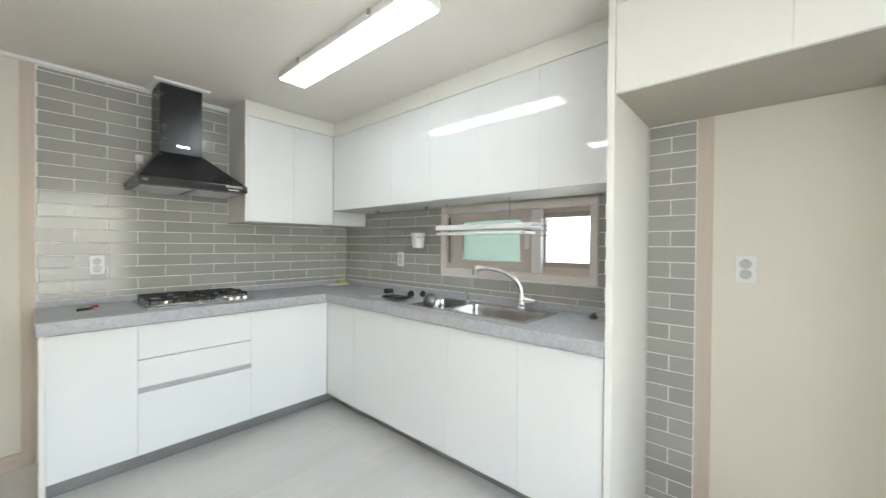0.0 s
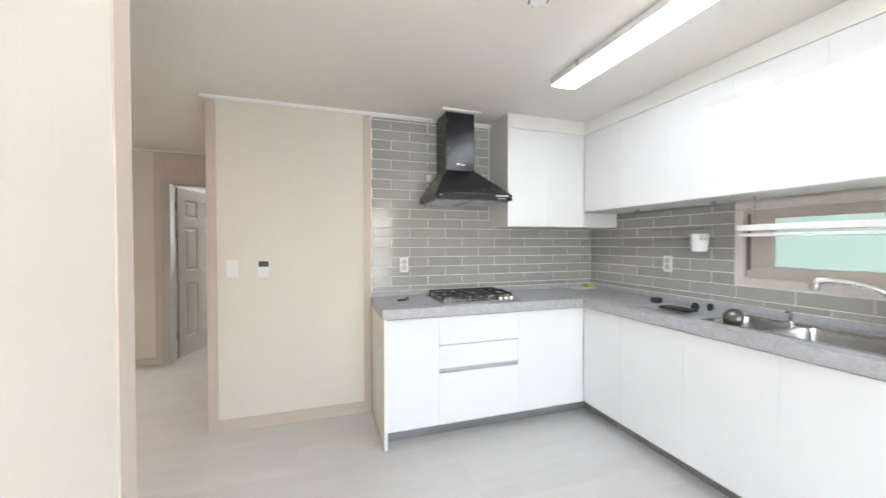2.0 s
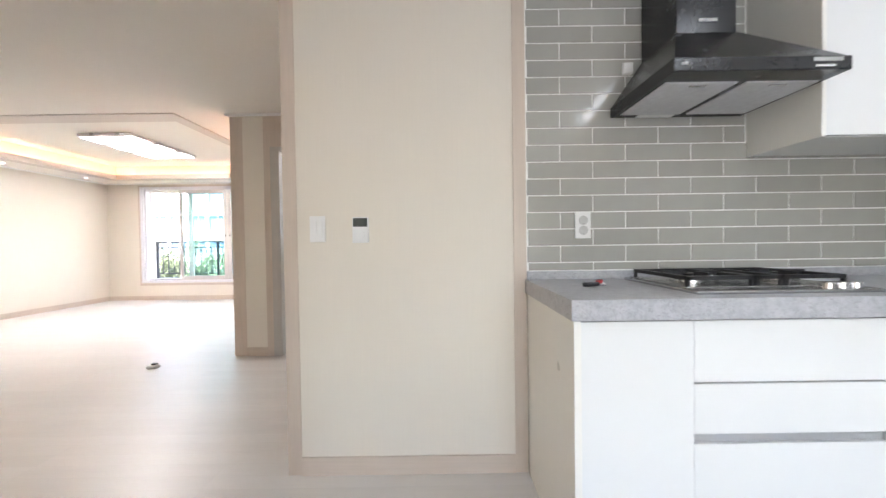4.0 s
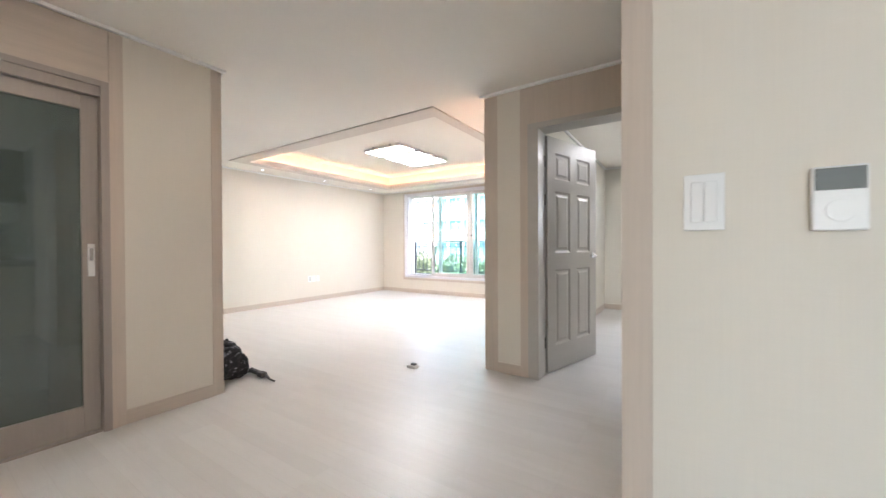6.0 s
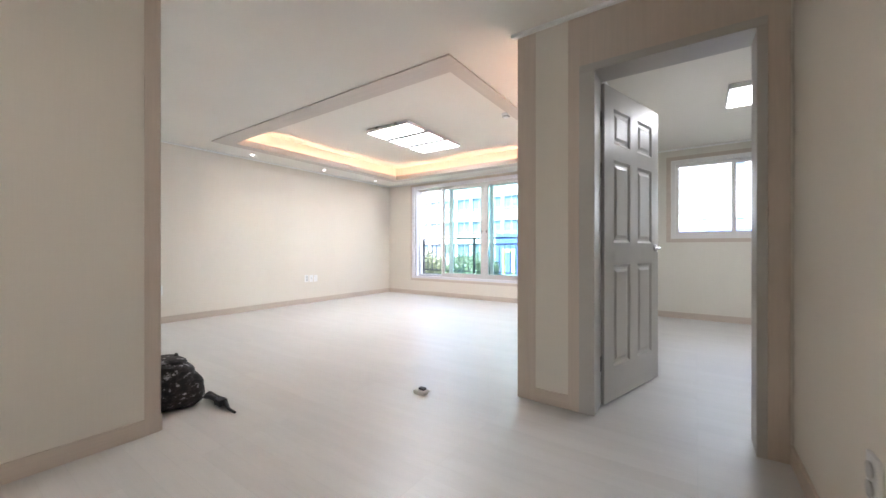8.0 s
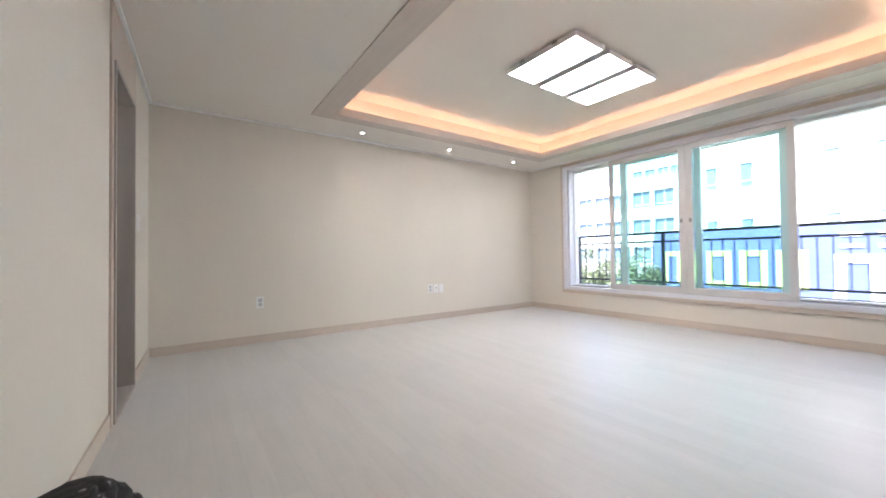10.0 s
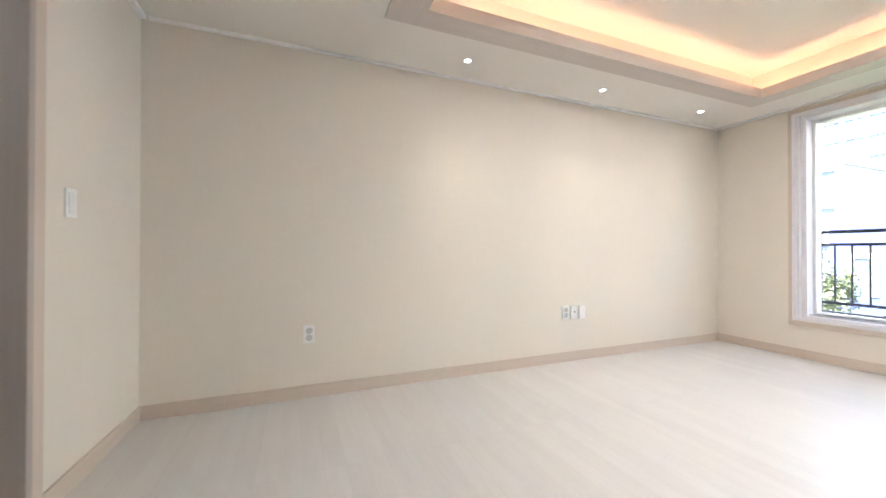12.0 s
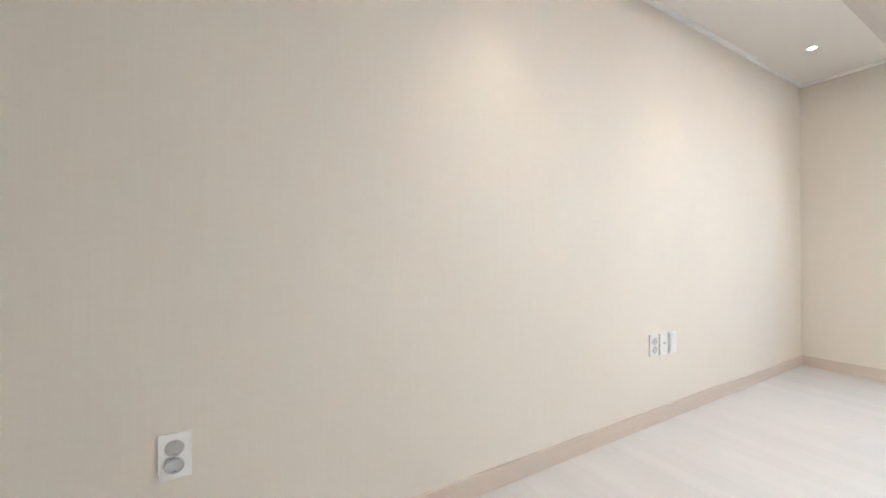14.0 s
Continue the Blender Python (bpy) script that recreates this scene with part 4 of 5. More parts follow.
vw = tagged(new("window_5"), "white veranda window behind the kitchen", kind="structure")
vw.location = (1.35, -4.4, VW[2])
part("window_frame", boxes((VW[0], -4.45, VW[2], VW[0] + 0.06, -4.29, VW[3]), (VW[1] - 0.06, -4.45, VW[2], VW[1], -4.29, VW[3]), (VW[0] + 0.06, -4.45, VW[3] - 0.06, VW[1] - 0.06, -4.29, VW[3]),
                           (VW[0] + 0.06, -4.45, VW[2], VW[1] - 0.06, -4.29, VW[2] + 0.06), (1.32, -4.42, VW[2] + 0.06, 1.38, -4.35, VW[3] - 0.06), bevel=0.003), pvc_white, vw)
p = part("pane", boxes((VW[0] + 0.06, -4.40, VW[2] + 0.06, VW[1] - 0.06, -4.395, VW[3] - 0.06)), clear_pane, vw)
p.visible_shadow = False

# ---- hall: sliding door ----
sdr = tagged(new("door_1"), "wood film sliding door with a tall smoked glass pane", kind="structure")
sdr.location = (SX, -0.73, 0)
part("casing", boxes((SX, -0.262, 0, SX + 0.016, -0.197, H - 0.023), (SX, -1.265, 0, SX + 0.016, -1.2, H - 0.023), bevel=0.002), film_z, sdr)
part("header_panel", boxes((SX, -1.199, 2.02, SX + 0.012, -0.263, H - 0.023), bevel=0.001), film_y, sdr)
part("jamb", boxes((SX - 0.13, -0.30, 0, SX + 0.024, -0.263, 2.019), (SX - 0.13, -1.199, 1.985, SX + 0.024, -0.30, 2.019), (SX - 0.13, -1.199, 0, SX + 0.024, -1.165, 1.985), bevel=0.002), slide_film, sdr)
part("track_cover", boxes((SX - 0.03, -1.165, 1.93, SX + 0.012, -0.30, 1.985), bevel=0.002), slide_film, sdr)
LX0, LX1 = SX - 0.062, SX - 0.026
leaf = part("leaf", boxes((LX0, -0.375, 0.012, LX1, -0.302, 1.93), (LX0, -1.164, 0.012, LX1, -1.09, 1.93), (LX0, -1.09, 0.012, LX1, -0.375, 0.165), (LX0, -1.09, 1.845, LX1, -0.375, 1.93), bevel=0.003), slide_film, sdr)
p = part("pane", boxes((LX0 + 0.014, -1.092, 0.162, LX0 + 0.020, -0.373, 1.848)), smoke_pane, leaf, "smoked greenish pane")
part("pull", boxes((LX1, -0.352, 0.90, LX1 + 0.007, -0.322, 1.085), bevel=0.002), plate_white, leaf, "pale recessed pull")
part("pull_slot", boxes((LX1 + 0.007, -0.345, 0.99, LX1 + 0.008, -0.329, 1.06)), steel, leaf)
rear = part("rear_leaf", boxes((SX - 0.115, -0.50, 0.012, SX - 0.085, -0.40, 1.93), (SX - 0.115, -1.16, 0.012, SX - 0.085, -1.09, 1.93), (SX - 0.115, -1.09, 0.012, SX - 0.085, -0.50, 0.14), (SX - 0.115, -1.09, 1.85, SX - 0.085, -0.50, 1.93), bevel=0.003), slide_film, sdr)
part("threshold", boxes((SX - 0.14, -1.164, 0, SX + 0.002, -0.302, 0.011), bevel=0.002), slide_film, sdr)

# ---- bedroom door ----
bd = tagged(new("door_2"), "grey six-panel bedroom door standing open", kind="structure")
bd.location = (-0.47, WD, 0)
part("casing", boxes((-0.985, WD - 0.012, 0, -0.922, WD, H - 0.023), (-0.088, WD - 0.012, 0, -0.012, WD, H - 0.023), (-0.922, WD - 0.012, 2.03, -0.088, WD, H - 0.023), bevel=0.001), film_z, bd)
part("jamb", boxes((-0.921, WD - 0.018, 0, -0.835, 2.03, 1.985), (-0.128, WD - 0.018, 0, -0.089, 2.03, 1.985), (-0.921, WD - 0.018, 1.985, -0.089, 2.03, 2.029), bevel=0.003), door_grey, bd)
hinge_at = Vector((-0.832, 2.012, 0))
ang = math.atan2(2.80 - 2.012, -0.60 + 0.832)
LM = Matrix.Translation(hinge_at) @ Matrix.Rotation(ang, 4, "Z")
LWID, LHT, TH = 0.80, 1.955, 0.036
bm = bmesh.new()
xs = [0.0, 0.115, 0.345, 0.455, 0.685, LWID]
zs = [0.012, 0.22, 0.86, 1.00, 1.52, 1.62, 1.84, 0.012 + LHT]
holes = {(i, k) for i in (1, 3) for k in (1, 3, 5)}
for i in range(5):
    for k in range(7):
        if (i, k) not in holes:
            grid_box(bm, xs[i], -TH / 2, zs[k], xs[i + 1], TH / 2, zs[k + 1])
bmesh.ops.remove_doubles(bm, verts=bm.verts, dist=1e-5)
dup = {}
for f in bm.faces:
    dup.setdefault(frozenset(f.verts), []).append(f)
kill = [f for fs in dup.values() if len(fs) > 1 for f in fs]
bmesh.ops.delete(bm, geom=kill, context="FACES_ONLY")
for v in bm.verts:
    v.co = LM @ v.co
leaf2 = part("leaf", bm, door_grey, bd)
for i, k in sorted(holes):
    bm = bmesh.new()
    a, b, c, d = xs[i], xs[i + 1], zs[k], zs[k + 1]
    for s in (1, -1):
        q = [(0.0, 0.018), (0.016, 0.008), (0.030, 0.008), (0.048, 0.015)]
        rings = [[bm.verts.new(LM @ Vector(p)) for p in ((a + o, s * h, c + o), (b - o, s * h, c + o), (b - o, s * h, d - o), (a + o, s * h, d - o))] for o, h in q]
        for r0, r1 in zip(rings, rings[1:]):
            for n_ in range(4):
                bm.faces.new((r0[n_], r0[(n_ + 1) % 4], r1[(n_ + 1) % 4], r1[n_]))
        bm.faces.new(rings[-1])
    part("panel", bm, door_grey, leaf2)
for z in (0.26, 1.44, 1.755):
    bm = bmesh.new()
    tube(bm, [(-0.838, 1.998, z - 0.045), (-0.838, 1.998, z + 0.045)], 0.008, 10)
    grid_box(bm, -0.84, 2.0, z - 0.045, -0.83, 2.03, z + 0.045)
    part("hinge", bm, hinge_metal, bd, "dark metal hinge", True)
for s in (1, -1):
    bm = bmesh.new()
    lathe(bm, [(0, 0), (0.026, 0), (0.026, 0.006), (0.012, 0.01), (0.01, 0.04), (0, 0.042)], (0, 0, 0), 20)
    tube(bm, [(0, 0, 0.034), (-0.03, 0, 0.042), (-0.11, 0, 0.042)], 0.009, 10)
    for v in bm.verts:
        v.co = LM @ Matrix.Translation((LWID - 0.06, s * TH / 2, 0.965)) @ Matrix.Rotation(radians(-90 * s), 4, "X") @ v.co
    part("lever_handle", bm, steel, leaf2, "brushed steel lever handle", True)

# bedroom window
bw = tagged(new("window_3"), "pale bedroom window in a beige surround", kind="structure")
bw.location = (0.05, 5.65, BW[2])
x0, x1, z0, z1 = BW
part("surround", boxes((x0 - 0.055, 5.632, z0 - 0.05, x0, 5.644, z1 + 0.05), (x1, 5.632, z0 - 0.05, x1 + 0.055, 5.644, z1 + 0.05), (x0, 5.632, z1, x1, 5.644, z1 + 0.05), (x0, 5.632, z0 - 0.05, x1, 5.644, z0), bevel=0.002), film_x, bw)
part("window_frame", boxes((x0, 5.65, z0, x0 + 0.05, 5.80, z1), (x1 - 0.05, 5.65, z0, x1, 5.80, z1), (x0 + 0.05, 5.65, z1 - 0.05, x1 - 0.05, 5.80, z1), (x0 + 0.05, 5.65, z0, x1 - 0.05, 5.80, z0 + 0.05), bevel=0.003), pvc_white, bw)
for a, b, y in ((x0 + 0.05, 0.08, 5.70), (0.03, x1 - 0.05, 5.74)):
    s = part("sash", boxes((a, y, z0 + 0.05, a + 0.045, y + 0.03, z1 - 0.05), (b - 0.045, y, z0 + 0.05, b, y + 0.03, z1 - 0.05), (a + 0.045, y, z1 - 0.095, b - 0.045, y + 0.03, z1 - 0.05), (a + 0.045, y, z0 + 0.05, b - 0.045, y + 0.03, z0 + 0.095), bevel=0.003), pvc_white, bw)
    p = part("pane", boxes((a + 0.04, y + 0.012, z0 + 0.09, b - 0.04, y + 0.017, z1 - 0.09)), clear_pane, s)
    p.visible_shadow = False

# ---- living room: big window ----
lw = tagged(new("window_2"), "wide living room window with sliding sashes slid together", kind="structure")
lw.location = (-3.55, 5.65, LW[2])
x0, x1, z0, z1 = LW
part("surround", boxes((x0 - 0.027, 5.638, z0 - 0.05, x0, 5.65, z1 + 0.03), (x1, 5.638, z0 - 0.05, x1 + 0.05, 5.65, z1 + 0.03), (x0, 5.638, z1, x1, 5.65, z1 + 0.03), bevel=0.002), film_z, lw)
part("window_sill", boxes((x0 - 0.02, 5.628, z0 - 0.05, x1 + 0.02, 5.65, z0 - 0.005), bevel=0.003), film_x, lw)
part("window_frame", boxes((x0, 5.643, z0, x0 + 0.025, 5.66, z1), (x0 + 0.045, 5.70, z0, x0 + 0.085, 5.90, z1), (x0, 5.66, z0, x0 + 0.045, 5.90, z1), (x1 - 0.03, 5.643, z0, x1, 5.90, z1), (x0 + 0.085, 5.66, z1 - 0.06, x1 - 0.03, 5.90, z1),
                           (x0 + 0.025, 5.643, z1 - 0.03, x1 - 0.03, 5.66, z1), (x0 + 0.085, 5.66, z0, x1 - 0.03, 5.90, z0 + 0.045), (x0 + 0.025, 5.643, z0, x1 - 0.03, 5.66, z0 + 0.03)), frame_grey, lw)
part("outer_frame", boxes((x0 + 0.085, 5.80, z0 + 0.045, x0 + 0.108, 5.895, z1 - 0.06), (x0 + 0.108, 5.80, z1 - 0.095, x1 - 0.065, 5.895, z1 - 0.06), (x1 - 0.065, 5.80, z0 + 0.045, x1 - 0.03, 5.895, z1 - 0.06), (x0 + 0.108, 5.81, z0 + 0.045, x1 - 0.065, 5.895, z0 + 0.075), bevel=0.004), pvc_white, lw, "white outer window frame")
part("track", boxes((x0 + 0.085, 5.735, z0 + 0.045, x1 - 0.03, 5.742, z0 + 0.06), (x0 + 0.085, 5.80, z0 + 0.045, x1 - 0.03, 5.807, z0 + 0.06), (x0 + 0.085, 5.865, z0 + 0.045, x1 - 0.03, 5.872, z0 + 0.06)), steel, lw)


def sash(a, b, y, w0, w1, mat, label):
    zb, zt = z0 + 0.05, z1 - 0.062
    s = part("sash", boxes((a, y, zb, a + w0, y + 0.034, zt), (b - w1, y, zb, b, y + 0.034, zt), (a + w0, y, zt - 0.065, b - w1, y + 0.034, zt), (a + w0, y, zb, b - w1, y + 0.034, zb + 0.075), bevel=0.004), mat, lw, label)
    p = part("pane", boxes((a + w0 - 0.005, y + 0.014, zb + 0.07, b - w1 + 0.005, y + 0.019, zt - 0.06)), clear_tint, s, "green tinted pane")
    p.visible_shadow = False
    return s


s1 = sash(-4.585, -3.615, 5.685, 0.06, 0.075, pvc_beige, "beige inner sash")
s2 = sash(-3.612, -2.63, 5.685, 0.075, 0.07, pvc_beige, "beige inner sash")
sash(-4.50, -3.50, 5.825, 0.09, 0.07, pvc_white, "white outer sash")
sash(-3.75, -2.72, 5.86, 0.07, 0.075, pvc_white, "white outer sash")
for x, s in ((-3.66, s1), (-3.565, s2)):
    part("catch", boxes((x - 0.009, 5.672, 1.26, x + 0.009, 5.685, 1.31), bevel=0.002), hinge_metal, s)

# balcony rail
br_ = thing("balcony_rail", (-3.55, 6.02, 0.2), "dark painted steel balcony rail outside the window", "railing")
RY = 6.02
part("top_rail", boxes((-5.45, RY - 0.03, 1.155, -1.65, RY + 0.03, 1.185), bevel=0.004), rail_paint, br_)
for z in (1.05, 0.50):
    part("rail", boxes((-5.45, RY - 0.012, z - 0.012, -1.65, RY + 0.012, z + 0.012), bevel=0.002), rail_paint, br_)
part("bottom_rail", boxes((-5.45, RY - 0.02, 0.385, -1.65, RY + 0.02, 0.42), bevel=0.003), rail_paint, br_)
for x in (-5.30, -4.02, -2.80, -1.70):
    part("post", boxes((x - 0.02, RY - 0.02, 0.2, x + 0.02, RY + 0.02, 1.155), bevel=0.003), rail_paint, br_)
for k in range(32):
    x = -5.30 + 0.1145 * (k + 1)
    if min(abs(x - q) for q in (-4.02, -2.80, -1.70)) > 0.035:
        part("baluster", boxes((x - 0.006, RY - 0.006, 0.512, x + 0.006, RY + 0.006, 1.038)), rail_paint, br_)
setting("ledge", boxes((-5.6, 5.95, 0.0, -1.5, 6.12, 0.2)), pvc_white, "pale balcony ledge")

# ---- living room: lamps ----
ll = thing("ceiling_lamp", (-3.69, 3.78, 2.6), "three-panel white ceiling lamp switched on", "ceiling lamp")
part("base_plate", boxes((-3.99, 3.2, 2.582, -3.39, 4.30, 2.599), bevel=0.003), plate_white, ll)
LPX0, LPX1 = -4.065, -3.335
for k in range(3):
    y0 = 3.135 + k * 0.4425
    y1 = y0 + 0.37
    f = part("panel_frame", boxes((LPX0, y0, 2.572, LPX1, y1, 2.581), (LPX0, y0, 2.540, LPX0 + 0.012, y1, 2.572), (LPX1 - 0.012, y0, 2.540, LPX1, y1, 2.572),
                                  (LPX0 + 0.012, y0, 2.540, LPX1 - 0.012, y0 + 0.012, 2.572), (LPX0 + 0.012, y1 - 0.012, 2.540, LPX1 - 0.012, y1, 2.572)), frame_grey, ll, "pale grey lamp panel rim")
    part("diffuser", boxes((LPX0 + 0.014, y0 + 0.014, 2.545, LPX1 - 0.014, y1 - 0.014, 2.552), bevel=0.003), living_glow, f, "glowing white diffuser")
    for x in (-3.87, -3.53):
        part("spring_clip", boxes((x - 0.022, y0 - 0.010, 2.556, x + 0.022, y0, 2.590), bevel=0.002), steel, f)
for y in (2.435, 3.695, 4.946):
    d = thing("downlight", (-5.722, y, H), "small round recessed downlight switched on", "downlight", "downlights")
    part("ring", lathe(bmesh.new(), [(0.020, 0), (0.034, 0), (0.033, -0.005), (0.021, -0.003), (0.020, 0)], (-5.722, y, H), 28), plate_white, d, "", True)
    part("lens", lathe(bmesh.new(), [(0, -0.003), (0.020, -0.003), (0.020, -0.001), (0, -0.001)], (-5.722, y, H), 24), downlight_mat, d, "glowing lens", True)
    spot_data = bpy.data.lights.new("downlight_beam", "SPOT")
    spot_data.energy, spot_data.spot_size, spot_data.spot_blend, spot_data.color, spot_data.shadow_soft_size = SPOT_W, radians(70), 0.8, (1, 0.86, 0.68), 0.03
    o = new("downlight_beam", spot_data)
    o.location = (-5.722, y, H - 0.012)
cv = thing("led_strip", (-3.6, 3.5, H + 0.02), "warm led strip lying in the ceiling cove", "light strip")
e = 0.05
part("strip", boxes((IX0 - e - 0.012, IY0 - e, H + 0.014, IX0 - e, IY1 + e, H + 0.024)), led_mat, cv)
part("strip", boxes((IX1 + e, IY0 - e, H + 0.014, IX1 + e + 0.012, IY1 + e, H + 0.024)), led_mat, cv)
part("strip", boxes((IX0 - e, IY0 - e - 0.012, H + 0.014, IX1 + e, IY0 - e, H + 0.024)), led_mat, cv)
part("strip", boxes((IX0 - e, IY1 + e, H + 0.014, IX1 + e, IY1 + e + 0.012, H + 0.024)), led_mat, cv)

# ---- living room: feature wall, air conditioner, sockets ----
setting("wall_feature", boxes((-1.312, 1.93, 0, -1.19, 4.55, 1.86)), slab_grey, "pale stone feature panel on the television wall")
setting("trim_feature_post", boxes((-1.312, WD, 0, -1.19, 1.93, H - 0.022), bevel=0.002), film_z, "wood film post at the end of the feature wall")
fs = thing("led_strip", (-1.21, 3.2, 1.86), "warm led strip on top of the feature panel", "light strip")
part("strip", boxes((-1.235, 1.96, 1.861, -1.215, 4.53, 1.871)), led_mat, fs)
cvb = thing("cable_box", (-1.33, 3.0, 1.24), "white cable outlet box with loose leads on the feature panel", "outlet")
part("plate", boxes((-1.345, 2.94, 1.19, -1.312, 3.06, 1.33), bevel=0.006), plate_white, cvb)
part("lead", tube(bmesh.new(), [(-1.33, 3.0, 1.195), (-1.345, 3.01, 1.165), (-1.34, 2.99, 1.14), (-1.325, 3.0, 1.12)], 0.008, 8), plate_white, cvb, "", True)
wb = thing("wall_bracket", (-1.34, 2.55, 1.52), "black television wall bracket", "bracket")
part("plate", boxes((-1.328, 2.50, 1.39, -1.312, 2.60, 1.65), bevel=0.004), black_plastic, wb)
part("arm", boxes((-1.340, 2.535, 1.43, -1.328, 2.565, 1.61), bevel=0.003), black_plastic, wb)

ac = thing("air_conditioner", (-1.53, 5.12, 0), "tall white floor-standing air conditioner", "air conditioner")


def column(bm, x0, x1, y0, y1, z0, z1, r):
    rings = []
    for z, i in ((z0, 0.004), (z0 + 0.006, 0), (z1 - 0.02, 0), (z1 - 0.005, 0.006), (z1, 0.02)):
        ring = []
        for cx, cy, a0 in ((x1 - r, y1 - r, 0), (x0 + r, y1 - r, 90), (x0 + r, y0 + r, 180), (x1 - r, y0 + r, 270)):
            for k in range(7):
                a = radians(a0 + 15 * k)
                ring.append(bm.verts.new((cx + (r - i) * math.cos(a), cy + (r - i) * math.sin(a), z)))
        rings.append(ring)
    n = len(rings[0])
    for a, b in zip(rings, rings[1:]):
        for k in range(n):
            bm.faces.new((a[k], a[(k + 1) % n], b[(k + 1) % n], b[k]))
    bm.faces.new(rings[0][::-1])
    bm.faces.new(rings[-1])
    return bm


part("plinth", column(bmesh.new(), -1.705, -1.345, 4.93, 5.30, 0, 0.025, 0.12), plate_white, ac, "", True)
part("body", column(bmesh.new(), -1.700, -1.350, 4.94, 5.29, 0.0255, 1.66, 0.11), plate_white, ac, "", True)
part("front_panel", column(bmesh.new(), -1.620, -1.355, 4.925, 5.06, 0.70, 1.655, 0.05), plate_white, ac, "raised pale front panel", True)
part("vent", boxes((-1.706, 4.99, 0.74, -1.698, 5.10, 1.585), bevel=0.003), pvc_white, ac, "side air vent")
part("display", boxes((-1.708, 5.0, 1.60, -1.699, 5.08, 1.635), bevel=0.002), lcd_dark, ac)
part("seam", boxes((-1.71, 4.99, 0.728, -1.701, 5.11, 0.735)), hinge_metal, ac)

socket_plate("wall_socket", pose(-5.99, 1.385, 0.425, 0, 0, 90), "white double wall socket low on cream wallpaper")
socket_plate("wall_socket", pose(-5.99, 3.53, 0.437, 0, 0, 90), "white double wall socket low on cream wallpaper")
ap = thing("aerial_plate", (-5.99, 3.625, 0.435), "white aerial outlet plate on cream wallpaper", "outlet")
part("plate", boxes((-5.99, 3.589, 0.375, -5.981, 3.661, 0.495), bevel=0.0025), plate_white, ap)
part("jack", lathe(bmesh.new(), [(0.008, 0), (0.007, 0.008), (0, 0.008)], (-5.982, 3.625, 0.44), 14, 0), steel, ap, "", True)
bp = thing("blank_plate", (-5.99, 3.718, 0.432), "blank white plate on cream wallpaper", "outlet")
part("plate", boxes((-5.99, 3.682, 0.372, -5.981, 3.754, 0.492), bevel=0.0025), plate_white, bp)
part("cover", boxes((-5.981, 3.69, 0.382, -5.978, 3.746, 0.482), bevel=0.001), plate_white, bp)
socket_plate("wall_socket", pose(0.0, 0.95, 0.40, 0, 0, -90), "white double wall socket low in the corridor")

# power strip and papers below the feature panel
ps = thing("power_strip", (-1.36, 3.55, 0), "cream power strip on the floor with a dark plug", "power strip")
part("body", boxes((-1.42, 3.40, 0, -1.345, 3.75, 0.038), bevel=0.006), plate_white, ps)
part("plug", boxes((-1.40, 3.50, 0.038, -1.37, 3.56, 0.075), bevel=0.006), black_plastic, ps, "dark plug")
part("cord", tube(bmesh.new(), [(-1.38, 3.75, 0.02), (-1.38, 3.9, 0.008), (-1.35, 4.2, 0.008), (-1.36, 4.5, 0.01), (-1.33, 4.62, 0.05)], 0.006, 8), black_plastic, ps, "dark cord", True)
wp = thing("plastic_wrapping", (-1.43, 4.3, 0), "crumpled white wrapping lying on the floor", "wrapping")
bm = bmesh.new()
g = [[bm.verts.new((-1.52 + 0.18 * i / 7, 4.15 + 0.36 * j / 9, 0.012 + 0.03 * abs(noise.noise((i * 0.6, j * 0.6, 9))))) for j in range(10)] for i in range(8)]
for i in range(7):
    for j in range(9):
        bm.faces.new((g[i][j], g[i + 1][j], g[i + 1][j + 1], g[i][j + 1]))
bmesh.ops.solidify(bm, geom=bm.faces[:], thickness=0.002)
part("sheet", bm, paper_white, wp)
lt = thing("wrapped_plug", (-1.855, 1.535, 0), "small white wrapped fitting on the floor", "fitting")
part("wrap", boxes((-1.90, 1.50, 0.0, -1.81, 1.555, 0.028), bevel=0.01), paper_white, lt)
part("fitting", boxes((-1.865, 1.515, 0.029, -1.82, 1.545, 0.045), bevel=0.004), black_plastic, lt, "dark fitting")
part("tab", boxes((-1.88, 1.555, 0.0, -1.83, 1.60, 0.006), bevel=0.002), paper_white, lt)

# ---- backpack ----
bk = thing("backpack", (-3.04, 0.62, 0), "dark camouflage backpack slumped on the floor by the wall", "backpack")


def lump(cx, cy, cz, rx, ry, rz, seed, n=26, m_=18):
    bm = bmesh.new()
    rings = []
    for i in range(m_ + 1):
        t = math.pi * i / m_
        ring = []
        for j in range(n):
            a = 2 * math.pi * j / n
            d = Vector((math.sin(t) * math.cos(a), math.sin(t) * math.sin(a), math.cos(t)))
            q = Vector([math.copysign(abs(c) ** 0.72, c) for c in d])
            k = 1 + 0.10 * noise.noise(d * 2.1 + Vector((seed, 0, 0))) + 0.05 * noise.noise(d * 5 + Vector((0, seed, 0)))
            ring.append(bm.verts.new((cx + rx * q.x * k, cy + ry * q.y * k, max(0.004, cz + rz * q.z * k))))
        rings.append(ring)
    for a, b in zip(rings, rings[1:]):
        for j in range(n):
            bm.faces.new((a[j], a[(j + 1) % n], b[(j + 1) % n], b[j]))
    bmesh.ops.remove_doubles(bm, verts=bm.verts, dist=0.0005)
    return bm


